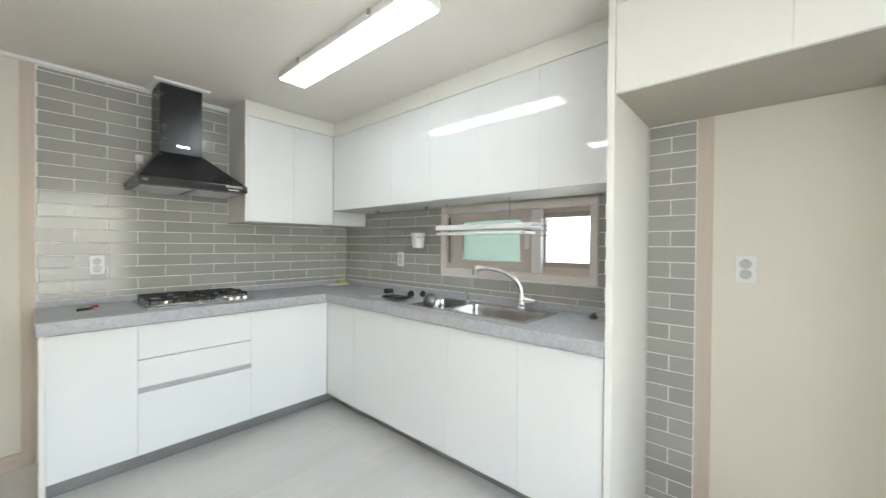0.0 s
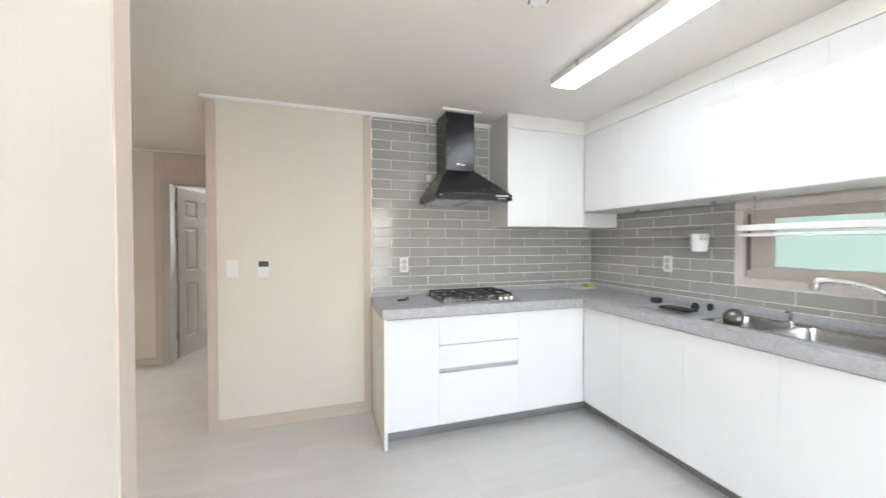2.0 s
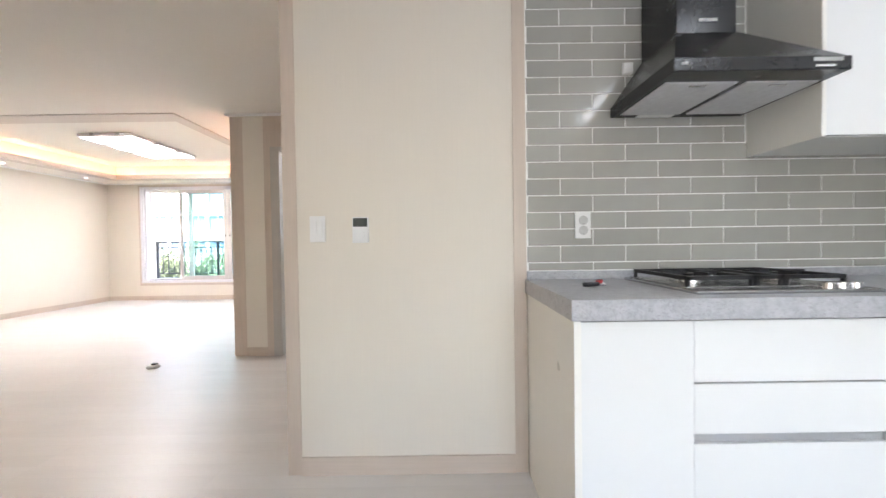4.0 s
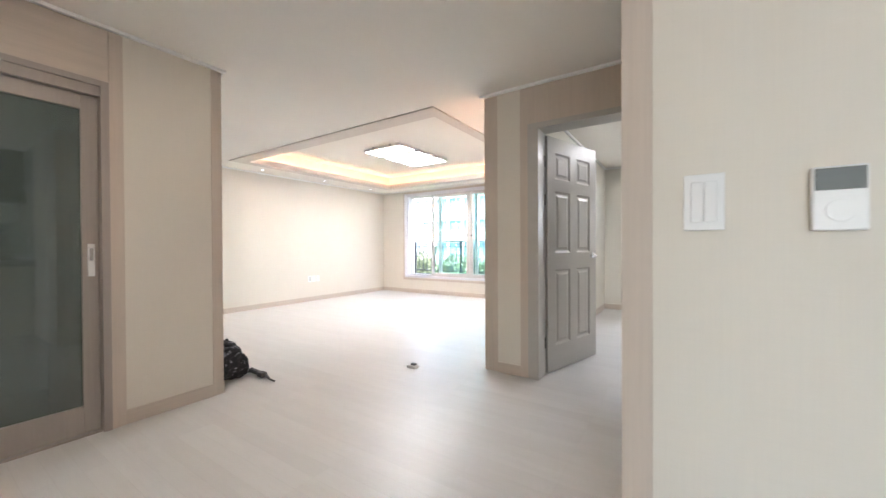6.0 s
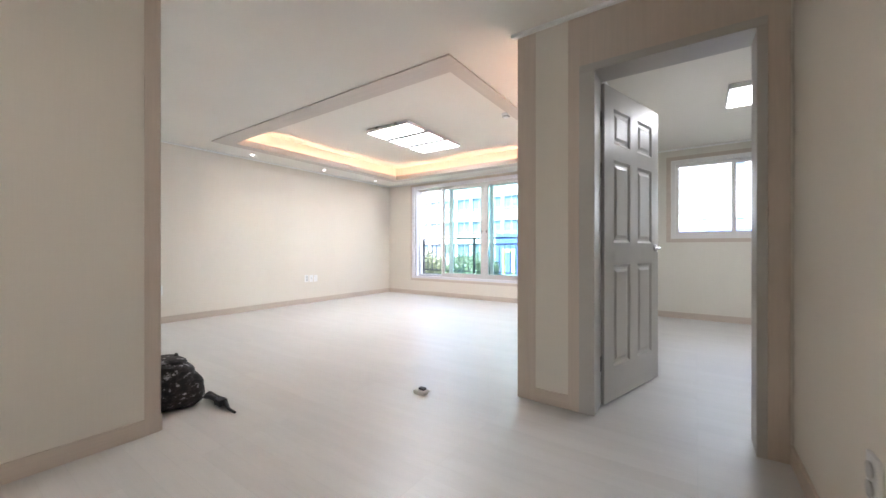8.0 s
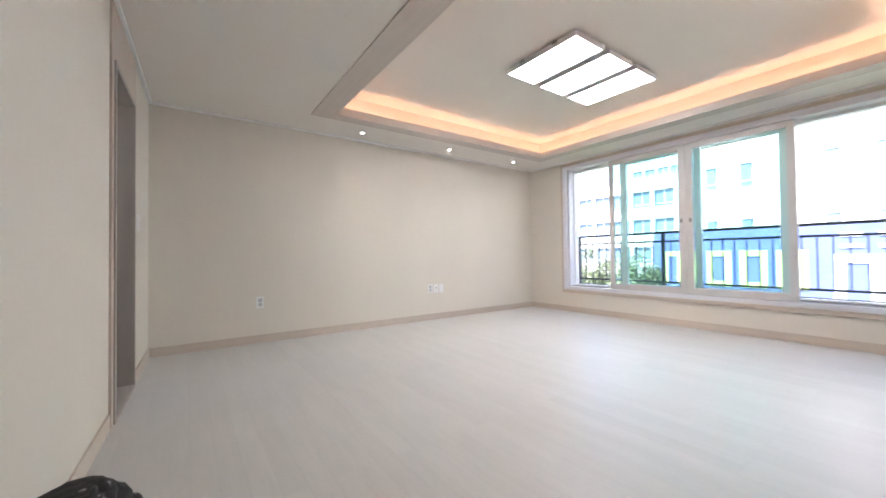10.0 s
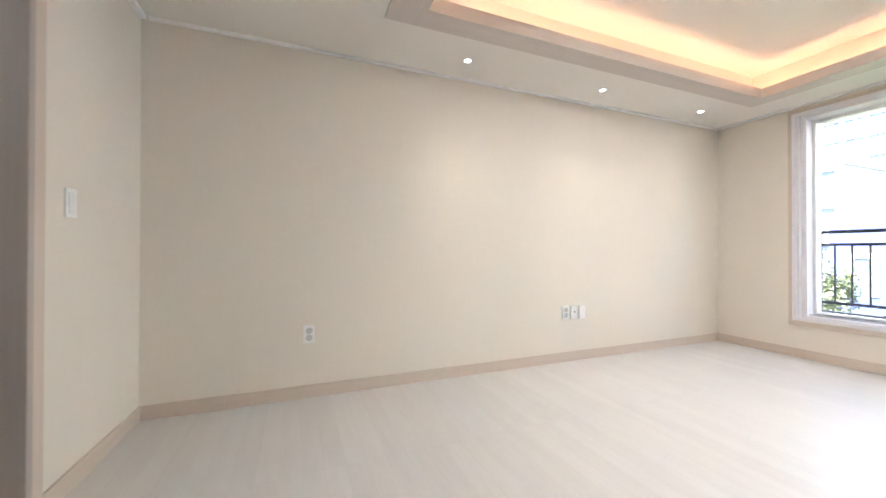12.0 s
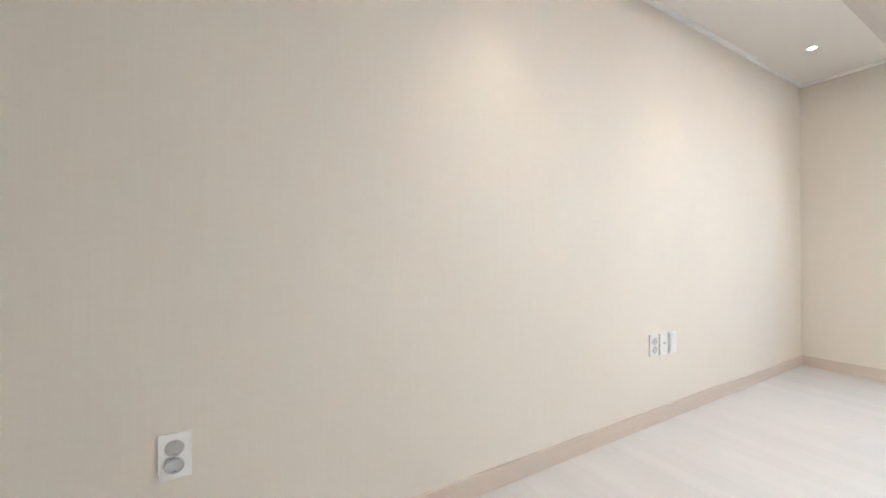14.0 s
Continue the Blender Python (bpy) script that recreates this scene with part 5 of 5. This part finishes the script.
part("main_bag", lump(-3.03, 0.505, 0.135, 0.19, 0.125, 0.146, 2.0), camo_cloth, bk, "", True)
part("front_pocket", lump(-2.94, 0.565, 0.10, 0.10, 0.095, 0.105, 5.0), camo_cloth, bk, "", True)
part("lid", lump(-3.06, 0.50, 0.245, 0.13, 0.09, 0.045, 7.0), camo_cloth, bk, "", True)
part("shoulder_strap", tube(bmesh.new(), [(-2.93, 0.655, 0.03), (-2.86, 0.675, 0.035), (-2.80, 0.68, 0.03), (-2.72, 0.67, 0.016)], [0.016, 0.016, 0.014, 0.01], 8), black_plastic, bk, "black shoulder strap", True)
part("side_pocket", lump(-3.12, 0.58, 0.11, 0.09, 0.07, 0.10, 9.0), camo_cloth, bk, "", True)
part("waist_strap", tube(bmesh.new(), [(-2.92, 0.69, 0.03), (-2.82, 0.70, 0.02), (-2.74, 0.70, 0.03), (-2.63, 0.68, 0.012), (-2.56, 0.68, 0.01)], [0.022, 0.02, 0.018, 0.008, 0.007], 8), black_plastic, bk, "black waist strap", True)
part("top_roll", lump(-2.985, 0.53, 0.262, 0.075, 0.05, 0.032, 15.0, 20, 12), camo_cloth, bk, "", True)
part("buckle", boxes((-2.78, 0.66, 0.008, -2.71, 0.71, 0.045), bevel=0.006), black_plastic, bk, "black buckle")
part("loop", tube(bmesh.new(), arc(9, lambda s: (-3.05 + 0.05 * s, 0.55, 0.275 + 0.03 * math.sin(math.pi * s))), 0.007, 8), black_plastic, bk, "", True)

# ---- bathroom ----
bth = tagged(new("door_3"), "bathroom doorway with a deep wood film frame", kind="structure")
bth.location = (-4.72, 0.43, 0)
part("casing", askew(boxes((BD0 - 0.055, -0.012, 0, BD0, 0, H - 0.023), (BD1, -0.012, 0, BD1 + 0.07, 0, H - 0.023), (BD0, -0.012, BDH, BD1, 0, H - 0.023), bevel=0.002)), film_z, bth)
part("jamb", askew(boxes((BD0 + 0.0, -0.02, 0.0, BD0 + 0.032, 0.21, BDH), (BD1 - 0.032, -0.02, 0.0, BD1, 0.21, BDH), (BD0 + 0.032, -0.02, BDH - 0.032, BD1 - 0.032, 0.21, BDH), bevel=0.003)), jamb_film, bth)
part("threshold", askew(boxes((BD0 + 0.032, -0.02, 0, BD1 - 0.032, 0.19, 0.022), bevel=0.003)), jamb_film, bth)
part("stop", askew(boxes((BD1 - 0.046, 0.165, 0.02, BD1 - 0.032, 0.20, BDH - 0.035), bevel=0.002)), film_z, bth)
part("strike_guard", askew(boxes((BD1 - 0.062, 0.185, 0.93, BD1 - 0.03, 0.215, 1.01), bevel=0.004)), blue_plastic, bth, "blue plastic guard on the strike")
bx0, bx1, by0 = 1.3, 3.30, 2.2
WY0, WY1, WZ0, WZ1 = 0.70, 0.885, 1.53, 1.975
setting("wall_bathroom", askew(boxes((bx0 - 0.1, 0.2, 0, bx0, by0, H), (bx0, by0, 0, bx1, by0 + 0.1, H), (bx1, 0.2, 0, bx1 + 0.1, WY0, H), (bx1, WY1, 0, bx1 + 0.1, by0, H),
                                     (bx1, WY0, 0, bx1 + 0.1, WY1, WZ0), (bx1, WY0, WZ1, bx1 + 0.1, WY1, H))), grout)
setting("wall_bathroom_nib", askew(boxes((3.05, 0.201, 0, bx1 - 0.001, 0.66, H))), grout)
setting("bathroom_floor", askew(boxes((bx0, 0.2, 0, bx1, by0, 0.004))), grout, "dark tiled bathroom floor")
bwn = tagged(new("window_4"), "small white bathroom window", kind="structure")
bwn.location = BM @ Vector((bx1, 0.95, WZ0))
part("window_frame", askew(boxes((bx1 - 0.02, WY0, WZ0, bx1 + 0.09, WY0 + 0.04, WZ1), (bx1 - 0.02, WY1 - 0.04, WZ0, bx1 + 0.09, WY1, WZ1), (bx1 - 0.02, WY0 + 0.04, WZ1 - 0.04, bx1 + 0.09, WY1 - 0.04, WZ1),
                                 (bx1 - 0.02, WY0 + 0.04, WZ0, bx1 + 0.09, WY1 - 0.04, WZ0 + 0.04), bevel=0.003)), pvc_white, bwn)
p = part("pane", askew(boxes((bx1 + 0.03, WY0 + 0.04, WZ0 + 0.04, bx1 + 0.035, WY1 - 0.04, WZ1 - 0.04))), bath_pane, bwn, "frosted teal pane")
p.visible_shadow = False
TM = BM @ Matrix.Translation((bx1 - 0.012, 0.955, 0)) @ Matrix.Rotation(radians(-90), 4, "Z")
tl = thing("toilet", tuple(TM @ Vector((0, -0.3, 0))), "white ceramic toilet with a cistern", "toilet")


def turned(bm):
    for v in bm.verts:
        v.co = TM @ v.co
    return bm


def oval(bm, c, rings_):
    rr = []
    for z, rx, ry, dy in rings_:
        rr.append([bm.verts.new(TM @ Vector((c[0] + rx * math.cos(2 * math.pi * k / 24), c[1] + dy + ry * math.sin(2 * math.pi * k / 24), z))) for k in range(24)])
    for a, b in zip(rr, rr[1:]):
        for k in range(24):
            bm.faces.new((a[k], a[(k + 1) % 24], b[(k + 1) % 24], b[k]))
    bm.faces.new(rr[0])
    bm.faces.new(rr[-1])
    return bm


part("bowl", oval(bmesh.new(), (0, -0.48), [(0.004, 0.12, 0.24, 0.05), (0.12, 0.11, 0.22, 0.05), (0.27, 0.18, 0.27, 0), (0.355, 0.20, 0.29, 0)]), ceramic, tl, "", True)
part("seat", oval(bmesh.new(), (0, -0.48), [(0.356, 0.20, 0.29, 0), (0.375, 0.205, 0.295, 0), (0.40, 0.19, 0.28, 0)]), plate_white, tl, "closed white seat lid", True)
part("cistern", turned(boxes((-0.22, -0.20, 0.25, 0.22, -0.005, 0.60), bevel=0.02)), ceramic, tl)
part("cistern_lid", turned(boxes((-0.23, -0.21, 0.601, 0.23, -0.004, 0.632), bevel=0.008)), ceramic, tl)
shf = thing("bath_shelf", tuple(TM @ Vector((0, -0.05, 0.80))), "dark narrow shelf above the cistern", "shelf")
part("board", turned(boxes((-0.9, -0.13, 0.845, 0.42, -0.002, 0.885), bevel=0.002)), black_plastic, shf)
rocker_plate(BM @ pose(2.65, 0, 1.175, 0, 0, 0), "white rocker switch beside the bathroom door", 2)

# ---- outdoors ----
GZ = -6.5
asphalt = varied("asphalt", (0.06, 0.06, 0.062), 0.85, 0.3, 0.15, 20, 0.3)
lawn = varied("grass_ground", (0.10, 0.15, 0.05), 0.9, 0.5, 0.25, 12, 0.4)
facade_white = varied("white_facade", (0.72, 0.72, 0.70), 0.7, 0.4, 0.04, 6, 0.1)
facade_band = varied("pale_facade_band", (0.58, 0.60, 0.60), 0.6, 0.4, 0.05, 6, 0.1)
facade_rose = varied("rose_facade_band", (0.55, 0.47, 0.45), 0.65, 0.4, 0.05, 6, 0.1)
far_glass = varied("blue_facade_glass", (0.20, 0.28, 0.40), 0.12, 0.6, 0.2, 4, 0.02)
banner_blue = varied("blue_banner_cloth", (0.11, 0.145, 0.37), 0.6, 0.8, 0.12, 5, 0.2)
banner_yellow = varied("yellow_banner_print", (0.56, 0.64, 0.22), 0.6, 0.8, 0.08)
banner_white = varied("white_banner_print", (0.75, 0.78, 0.80), 0.6, 0.8, 0.05)
bark = varied("bark", (0.10, 0.075, 0.055), 0.9, 5, 0.25, 40, 0.5)
setting("ground", boxes((-400, -200, GZ - 0.5, 400, 600, GZ)), asphalt, "asphalt ground around the building")
setting("lawn", boxes((-45, 9, GZ, -3, 26, GZ + 0.05)), lawn, "strip of grass below the window")

leaf_mat = material("leaf_green", (0.10, 0.17, 0.045), 0.55)
n_, l_, b_ = nodes_of(leaf_mat)
geo = n_.new("ShaderNodeNewGeometry")
l_.new(ramp(leaf_mat, geo.outputs["Random Per Island"], [(0.0, (0.07, 0.09, 0.045)), (0.5, (0.12, 0.15, 0.075)), (1.0, (0.19, 0.22, 0.12))]), b_.inputs["Base Color"])
b_.inputs["Transmission Weight"].default_value = 0.0
b_.inputs["Subsurface Weight"].default_value = 0.0


def office(x0, x1, y0, y1, floors, storey, bays, label, mat, small=False, plinth=0.0):
    h = plinth + floors * storey
    o = thing("office_building", ((x0 + x1) / 2, y0, GZ), label, "building")
    part("core", boxes((x0, y0 + 0.3, GZ, x1, y1, GZ + h)), mat, o)
    part("parapet", boxes((x0 - 0.2, y0 - 0.1, GZ + h, x1 + 0.2, y1 + 0.2, GZ + h + 1.0)), mat, o)
    bw_ = (x1 - x0) / bays
    for f in range(floors):
        z = GZ + plinth + f * storey
        if small:
            for k in range(bays):
                cx = x0 + (k + 0.5) * bw_
                w = part("window", boxes((cx - 0.26, y0 + 0.18, z + 1.2, cx + 0.26, y0 + 0.29, z + 2.3)), far_glass, o)
                part("window_frame", boxes((cx - 0.32, y0 + 0.12, z + 1.12, cx + 0.32, y0 + 0.30, z + 1.2), (cx - 0.32, y0 + 0.12, z + 2.3, cx + 0.32, y0 + 0.30, z + 2.38)), facade_white, w)
        else:
            part("spandrel", boxes((x0, y0 + 0.05, z, x1, y0 + 0.3, z + 1.0)), facade_band, o)
            part("ledge", boxes((x0, y0 - 0.1, z + storey - 0.7, x1, y0 + 0.3, z + storey)), facade_rose if f == floors - 1 else facade_white, o)
            for k in range(bays):
                a = x0 + k * bw_
                w = part("window", boxes((a + 0.25, y0 + 0.2, z + 1.0, a + bw_ - 0.25, y0 + 0.29, z + storey - 0.7)), far_glass, o)
                part("window_frame", boxes((a + bw_ * 0.5 - 0.05, y0 + 0.12, z + 1.0, a + bw_ * 0.5 + 0.05, y0 + 0.2, z + storey - 0.7), (a + 0.25, y0 + 0.12, z + 1.35, a + bw_ - 0.25, y0 + 0.2, z + 1.45)), facade_white, w)
    if not small:
        for k in range(bays + 1):
            a = x0 + k * bw_
            part("pier", boxes((a - 0.25, y0 - 0.15, GZ, a + 0.25, y0 + 0.3, GZ + h)), facade_white, o)
    return o


office(-66, -23.6, 55, 70, 4, 4.0, 14, "white office block with bands of blue windows", facade_white, False, 0.95)
office(-12.4, 26, 30, 46, 5, 3.6, 20, "plain white building with small windows", facade_white, True)
office(-50, -32, 95, 110, 13, 3.6, 6, "distant pale tower block", facade_band)

# made-up white block: gives the kitchen window its overexposed white view
nb = thing("glare_backdrop", (14, -2, GZ), "white block added for the glare outside the kitchen window", "building")
part("wall", boxes((9, -16, GZ, 18, 12, 9)), facade_white, nb)
part("roof", boxes((8.8, -16.2, 9, 18.2, 12.2, 9.4)), facade_band, nb)

# hoarding with a printed banner
bn = thing("banner_hoarding", (-4, 21.8, GZ), "long blue banner with yellow and white print on a steel frame", "banner")
part("cloth", boxes((-11.4, 21.8, -1.35, 6.0, 21.86, 1.95)), banner_blue, bn)
for x in (-11.2, -8, -3, 2, 5.8):
    part("post", boxes((x - 0.08, 21.87, GZ, x + 0.08, 22.05, 2.1)), steel, bn)


def glyph(x, w, kind, mat, z0=-0.75, z1=0.95):
    t = w * 0.26
    b = {"o": [(x, z0, x + t, z1), (x + w - t, z0, x + w, z1), (x + t, z1 - t, x + w - t, z1), (x + t, z0, x + w - t, z0 + t)],
         "n": [(x, z0, x + t, z1), (x + w - t, z0, x + w, z1), (x + t, z1 - t, x + w - t, z1)],
         "l": [(x, z0, x + t, z1)], "u": [(x, z0, x + t, z1), (x + w - t, z0, x + w, z1), (x + t, z0, x + w - t, z0 + t)],
         "b": [(x, z0, x + w, z0 + t), (x, z1 - t, x + w, z1)]}[kind]
    part("print_bar", boxes(*[(a, 21.76, c, d, 21.799, e_) for a, c, d, e_ in b]), mat, bn)


for x, w, k in ((-10.9, 0.9, "n"), (-9.6, 0.9, "l"), (-8.9, 1.0, "o"), (-7.6, 1.0, "o"), (-6.3, 1.0, "n")):
    glyph(x, w, k, banner_yellow)
for x, w, k in ((-4.6, 1.3, "n"), (-3.0, 0.9, "u"), (-1.8, 1.3, "o"), (0.3, 1.2, "n"), (2.0, 1.2, "o"), (3.6, 1.1, "l")):
    glyph(x, w, k, banner_white, -1.0, 0.75)
for x in (-4.4, -3.4, -2.4, -1.2, 0.2, 1.2, 2.4):
    glyph(x, 0.6, "b", banner_white, 1.0, 1.6)


def tree(x, y, height, spread, seed):
    rnd = random.Random(seed)
    o = thing("tree", (x, y, GZ), "leafy green tree below the window", "tree", "street trees")
    bm = bmesh.new()
    top = GZ + height
    tube(bm, [(x, y, GZ), (x + 0.05, y, GZ + height * 0.4), (x + 0.1, y + 0.05, GZ + height * 0.8)], [0.16, 0.12, 0.04], 9)
    tips = []
    for k in range(11):
        a, b = rnd.uniform(0, 6.28), rnd.uniform(0.35, 0.8)
        r = spread * rnd.uniform(0.45, 0.95) * (1.15 - b * 0.6)
        p0 = Vector((x + 0.06, y, GZ + height * b))
        p1 = p0 + Vector((math.cos(a) * r, math.sin(a) * r, height * rnd.uniform(0.06, 0.2)))
        tube(bm, [p0, p0.lerp(p1, 0.5) + Vector((0, 0, 0.1)), p1], [0.05, 0.035, 0.012], 6)
        tips += [p1, p0.lerp(p1, 0.7)]
    tips.append(Vector((x, y, top - 0.4)))
    part("trunk", bm, bark, o, "", True)
    verts, faces = [], []
    for c in tips:
        rr = spread * rnd.uniform(0.28, 0.42)
        for q in range(430):
            d = Vector((rnd.gauss(0, 1), rnd.gauss(0, 1), rnd.gauss(0, 0.8))).normalized() * rr * rnd.uniform(0.35, 1.0)
            p_ = c + d
            u = Vector((rnd.uniform(-1, 1), rnd.uniform(-1, 1), rnd.uniform(-0.6, 0.6))).normalized()
            w = u.orthogonal().normalized() * 0.032
            u = u * 0.062
            i = len(verts)
            verts += [p_ - u, p_ + w, p_ + u, p_ - w]
            faces.append((i, i + 1, i + 2, i + 3))
    me = bpy.data.meshes.new("crown")
    org = Vector((x, y, GZ))
    me.from_pydata([v - org for v in verts], [], faces)
    me.materials.append(leaf_mat)
    c = new("crown", me)
    c.parent = o


for k, (x, y, h, s_) in enumerate(((-12.6, 14.5, 8.4, 1.9), (-10.2, 17.5, 7.6, 1.7), (-16.5, 17, 8.8, 2.2), (-14.2, 20, 8.0, 1.9), (-8.2, 13.2, 6.9, 1.5), (-20.5, 21, 8.6, 2.3), (7.5, 20.5, 7.8, 2.0))):
    tree(x, y, h * 0.97, s_, 40 + k)

# ---- wall tiles, piece by piece ----
TILE_CACHE = {}


def tile_mesh(w, h, t, mat):
    key = (round(w, 3), round(h, 3), mat.name)
    if key not in TILE_CACHE:
        c = 0.0012
        v = [(0, 0, 0), (w, 0, 0), (w, 0, h), (0, 0, h), (0, -t + c, 0), (w, -t + c, 0), (w, -t + c, h), (0, -t + c, h), (c, -t, c), (w - c, -t, c), (w - c, -t, h - c), (c, -t, h - c)]
        f = [(8, 9, 10, 11)]
        for a, b in ((0, 4), (4, 8)):
            for k in range(4):
                f.append((a + k, a + (k + 1) % 4, b + (k + 1) % 4, b + k))
        me = bpy.data.meshes.new("tile")
        me.from_pydata(v, [], f)
        me.materials.append(mat)
        TILE_CACHE[key] = me
    return TILE_CACHE[key]


def tile_field(parent, m, u0, u1, z0, z1, holes, origin, zline, mat, length=0.3025, height=0.0775, gap=0.0052, bond=0.5):
    """Running bond in the plane y = 0 of m, from u0 to u1, with rectangular holes (u0, u1, z0, z1)."""
    k0 = math.floor((z0 - zline) / height)
    for k in range(k0, math.ceil((z1 - zline) / height)):
        za, zb = max(z0, zline + k * height), min(z1, zline + (k + 1) * height)
        if zb - za < 0.008:
            continue
        shift = origin + (bond * length if k % 2 else 0)
        j0 = math.floor((u0 - shift) / length)
        for j in range(j0, math.ceil((u1 - shift) / length)):
            spans = [(max(u0, shift + j * length), min(u1, shift + (j + 1) * length))]
            for h0, h1, g0, g1 in holes:
                if zb > g0 + 0.004 and za < g1 - 0.004:
                    spans = [q for s, e_ in spans for q in ((s, min(e_, h0)), (max(s, h1), e_)) if q[1] - q[0] > 1e-6]
            for s, e_ in spans:
                if e_ - s < 0.012:
                    continue
                me = tile_mesh(e_ - s - gap, zb - za - gap, 0.0032, mat)
                ob = new("tile", me)
                ob.parent = parent
                ob.matrix_basis = m @ pose(s + gap / 2 + random.uniform(-0.0004, 0.0004), -0.0035, za + gap / 2, 0, 0, 0)


wh, ww = bpy.data.objects["wall_hob"], bpy.data.objects["wall_window"]
tile_field(wh, Matrix.Identity(4), 1.123, 3.214, 0.944, H - 0.023, [(1.69, 1.915, 1.72, 2.5), (2.136, 3.3, 1.526, 2.5)], 1.28, 0.982, tile_mat)
side = pose(3.22, 0, 0, 0, 0, -90)
tile_field(ww, side, 0.006, 2.699, 0.944, 1.584, [(-KW[1], -KW[0], KW[2], KW[3])], 0.10, 0.982, tile_mat)
tile_field(ww, side, 2.731, 2.935, 0.004, 1.896, [], 2.83, 0.982, tile_mat)
nib = bpy.data.objects["wall_bathroom_nib"]
tile_field(nib, BM @ pose(3.05, 0, 0, 0, 0, -90), -0.658, -0.202, 0.0, H, [], -0.66, 0.04, bath_tile, 0.6, 0.325, 0.004, 0.0)
wbth = bpy.data.objects["wall_bathroom"]
tile_field(wbth, BM @ pose(bx1, 0, 0, 0, 0, -90), -by0, -0.662, 0.0, H, [(-WY1, -WY0, WZ0, WZ1)], -0.66, 0.04, bath_tile, 0.6, 0.325, 0.004, 0.0)

# dark herringbone tiles on the bathroom floor
HL, HW = 0.30, 0.075
lying = tile_mesh(HL - 0.006, HW - 0.006, 0.004, bath_floor)
floor_bath = bpy.data.objects["bathroom_floor"]
for i in range(-40, 41):
    for j in range(-12, 13):
        hx, hy = 1.75 + i * HW + j * HL, 0.24 + i * HW - j * HL
        for turn, tx, ty, w, h in ((0, hx, hy, HL, HW), (90, hx + HL + HW, hy + HW - HL, HW, HL)):
            x_low = tx if turn == 0 else tx - HW
            if x_low > bx0 + 0.3 and x_low + w < bx1 - 0.002 and ty > 0.202 and ty + h < 1.6:
                ob = new("tile", lying)
                ob.parent = floor_bath
                ob.matrix_basis = BM @ pose(tx, ty, 0.0041, 0, 0, turn) @ pose(0.003, 0.003, 0, -90, 0, 0)
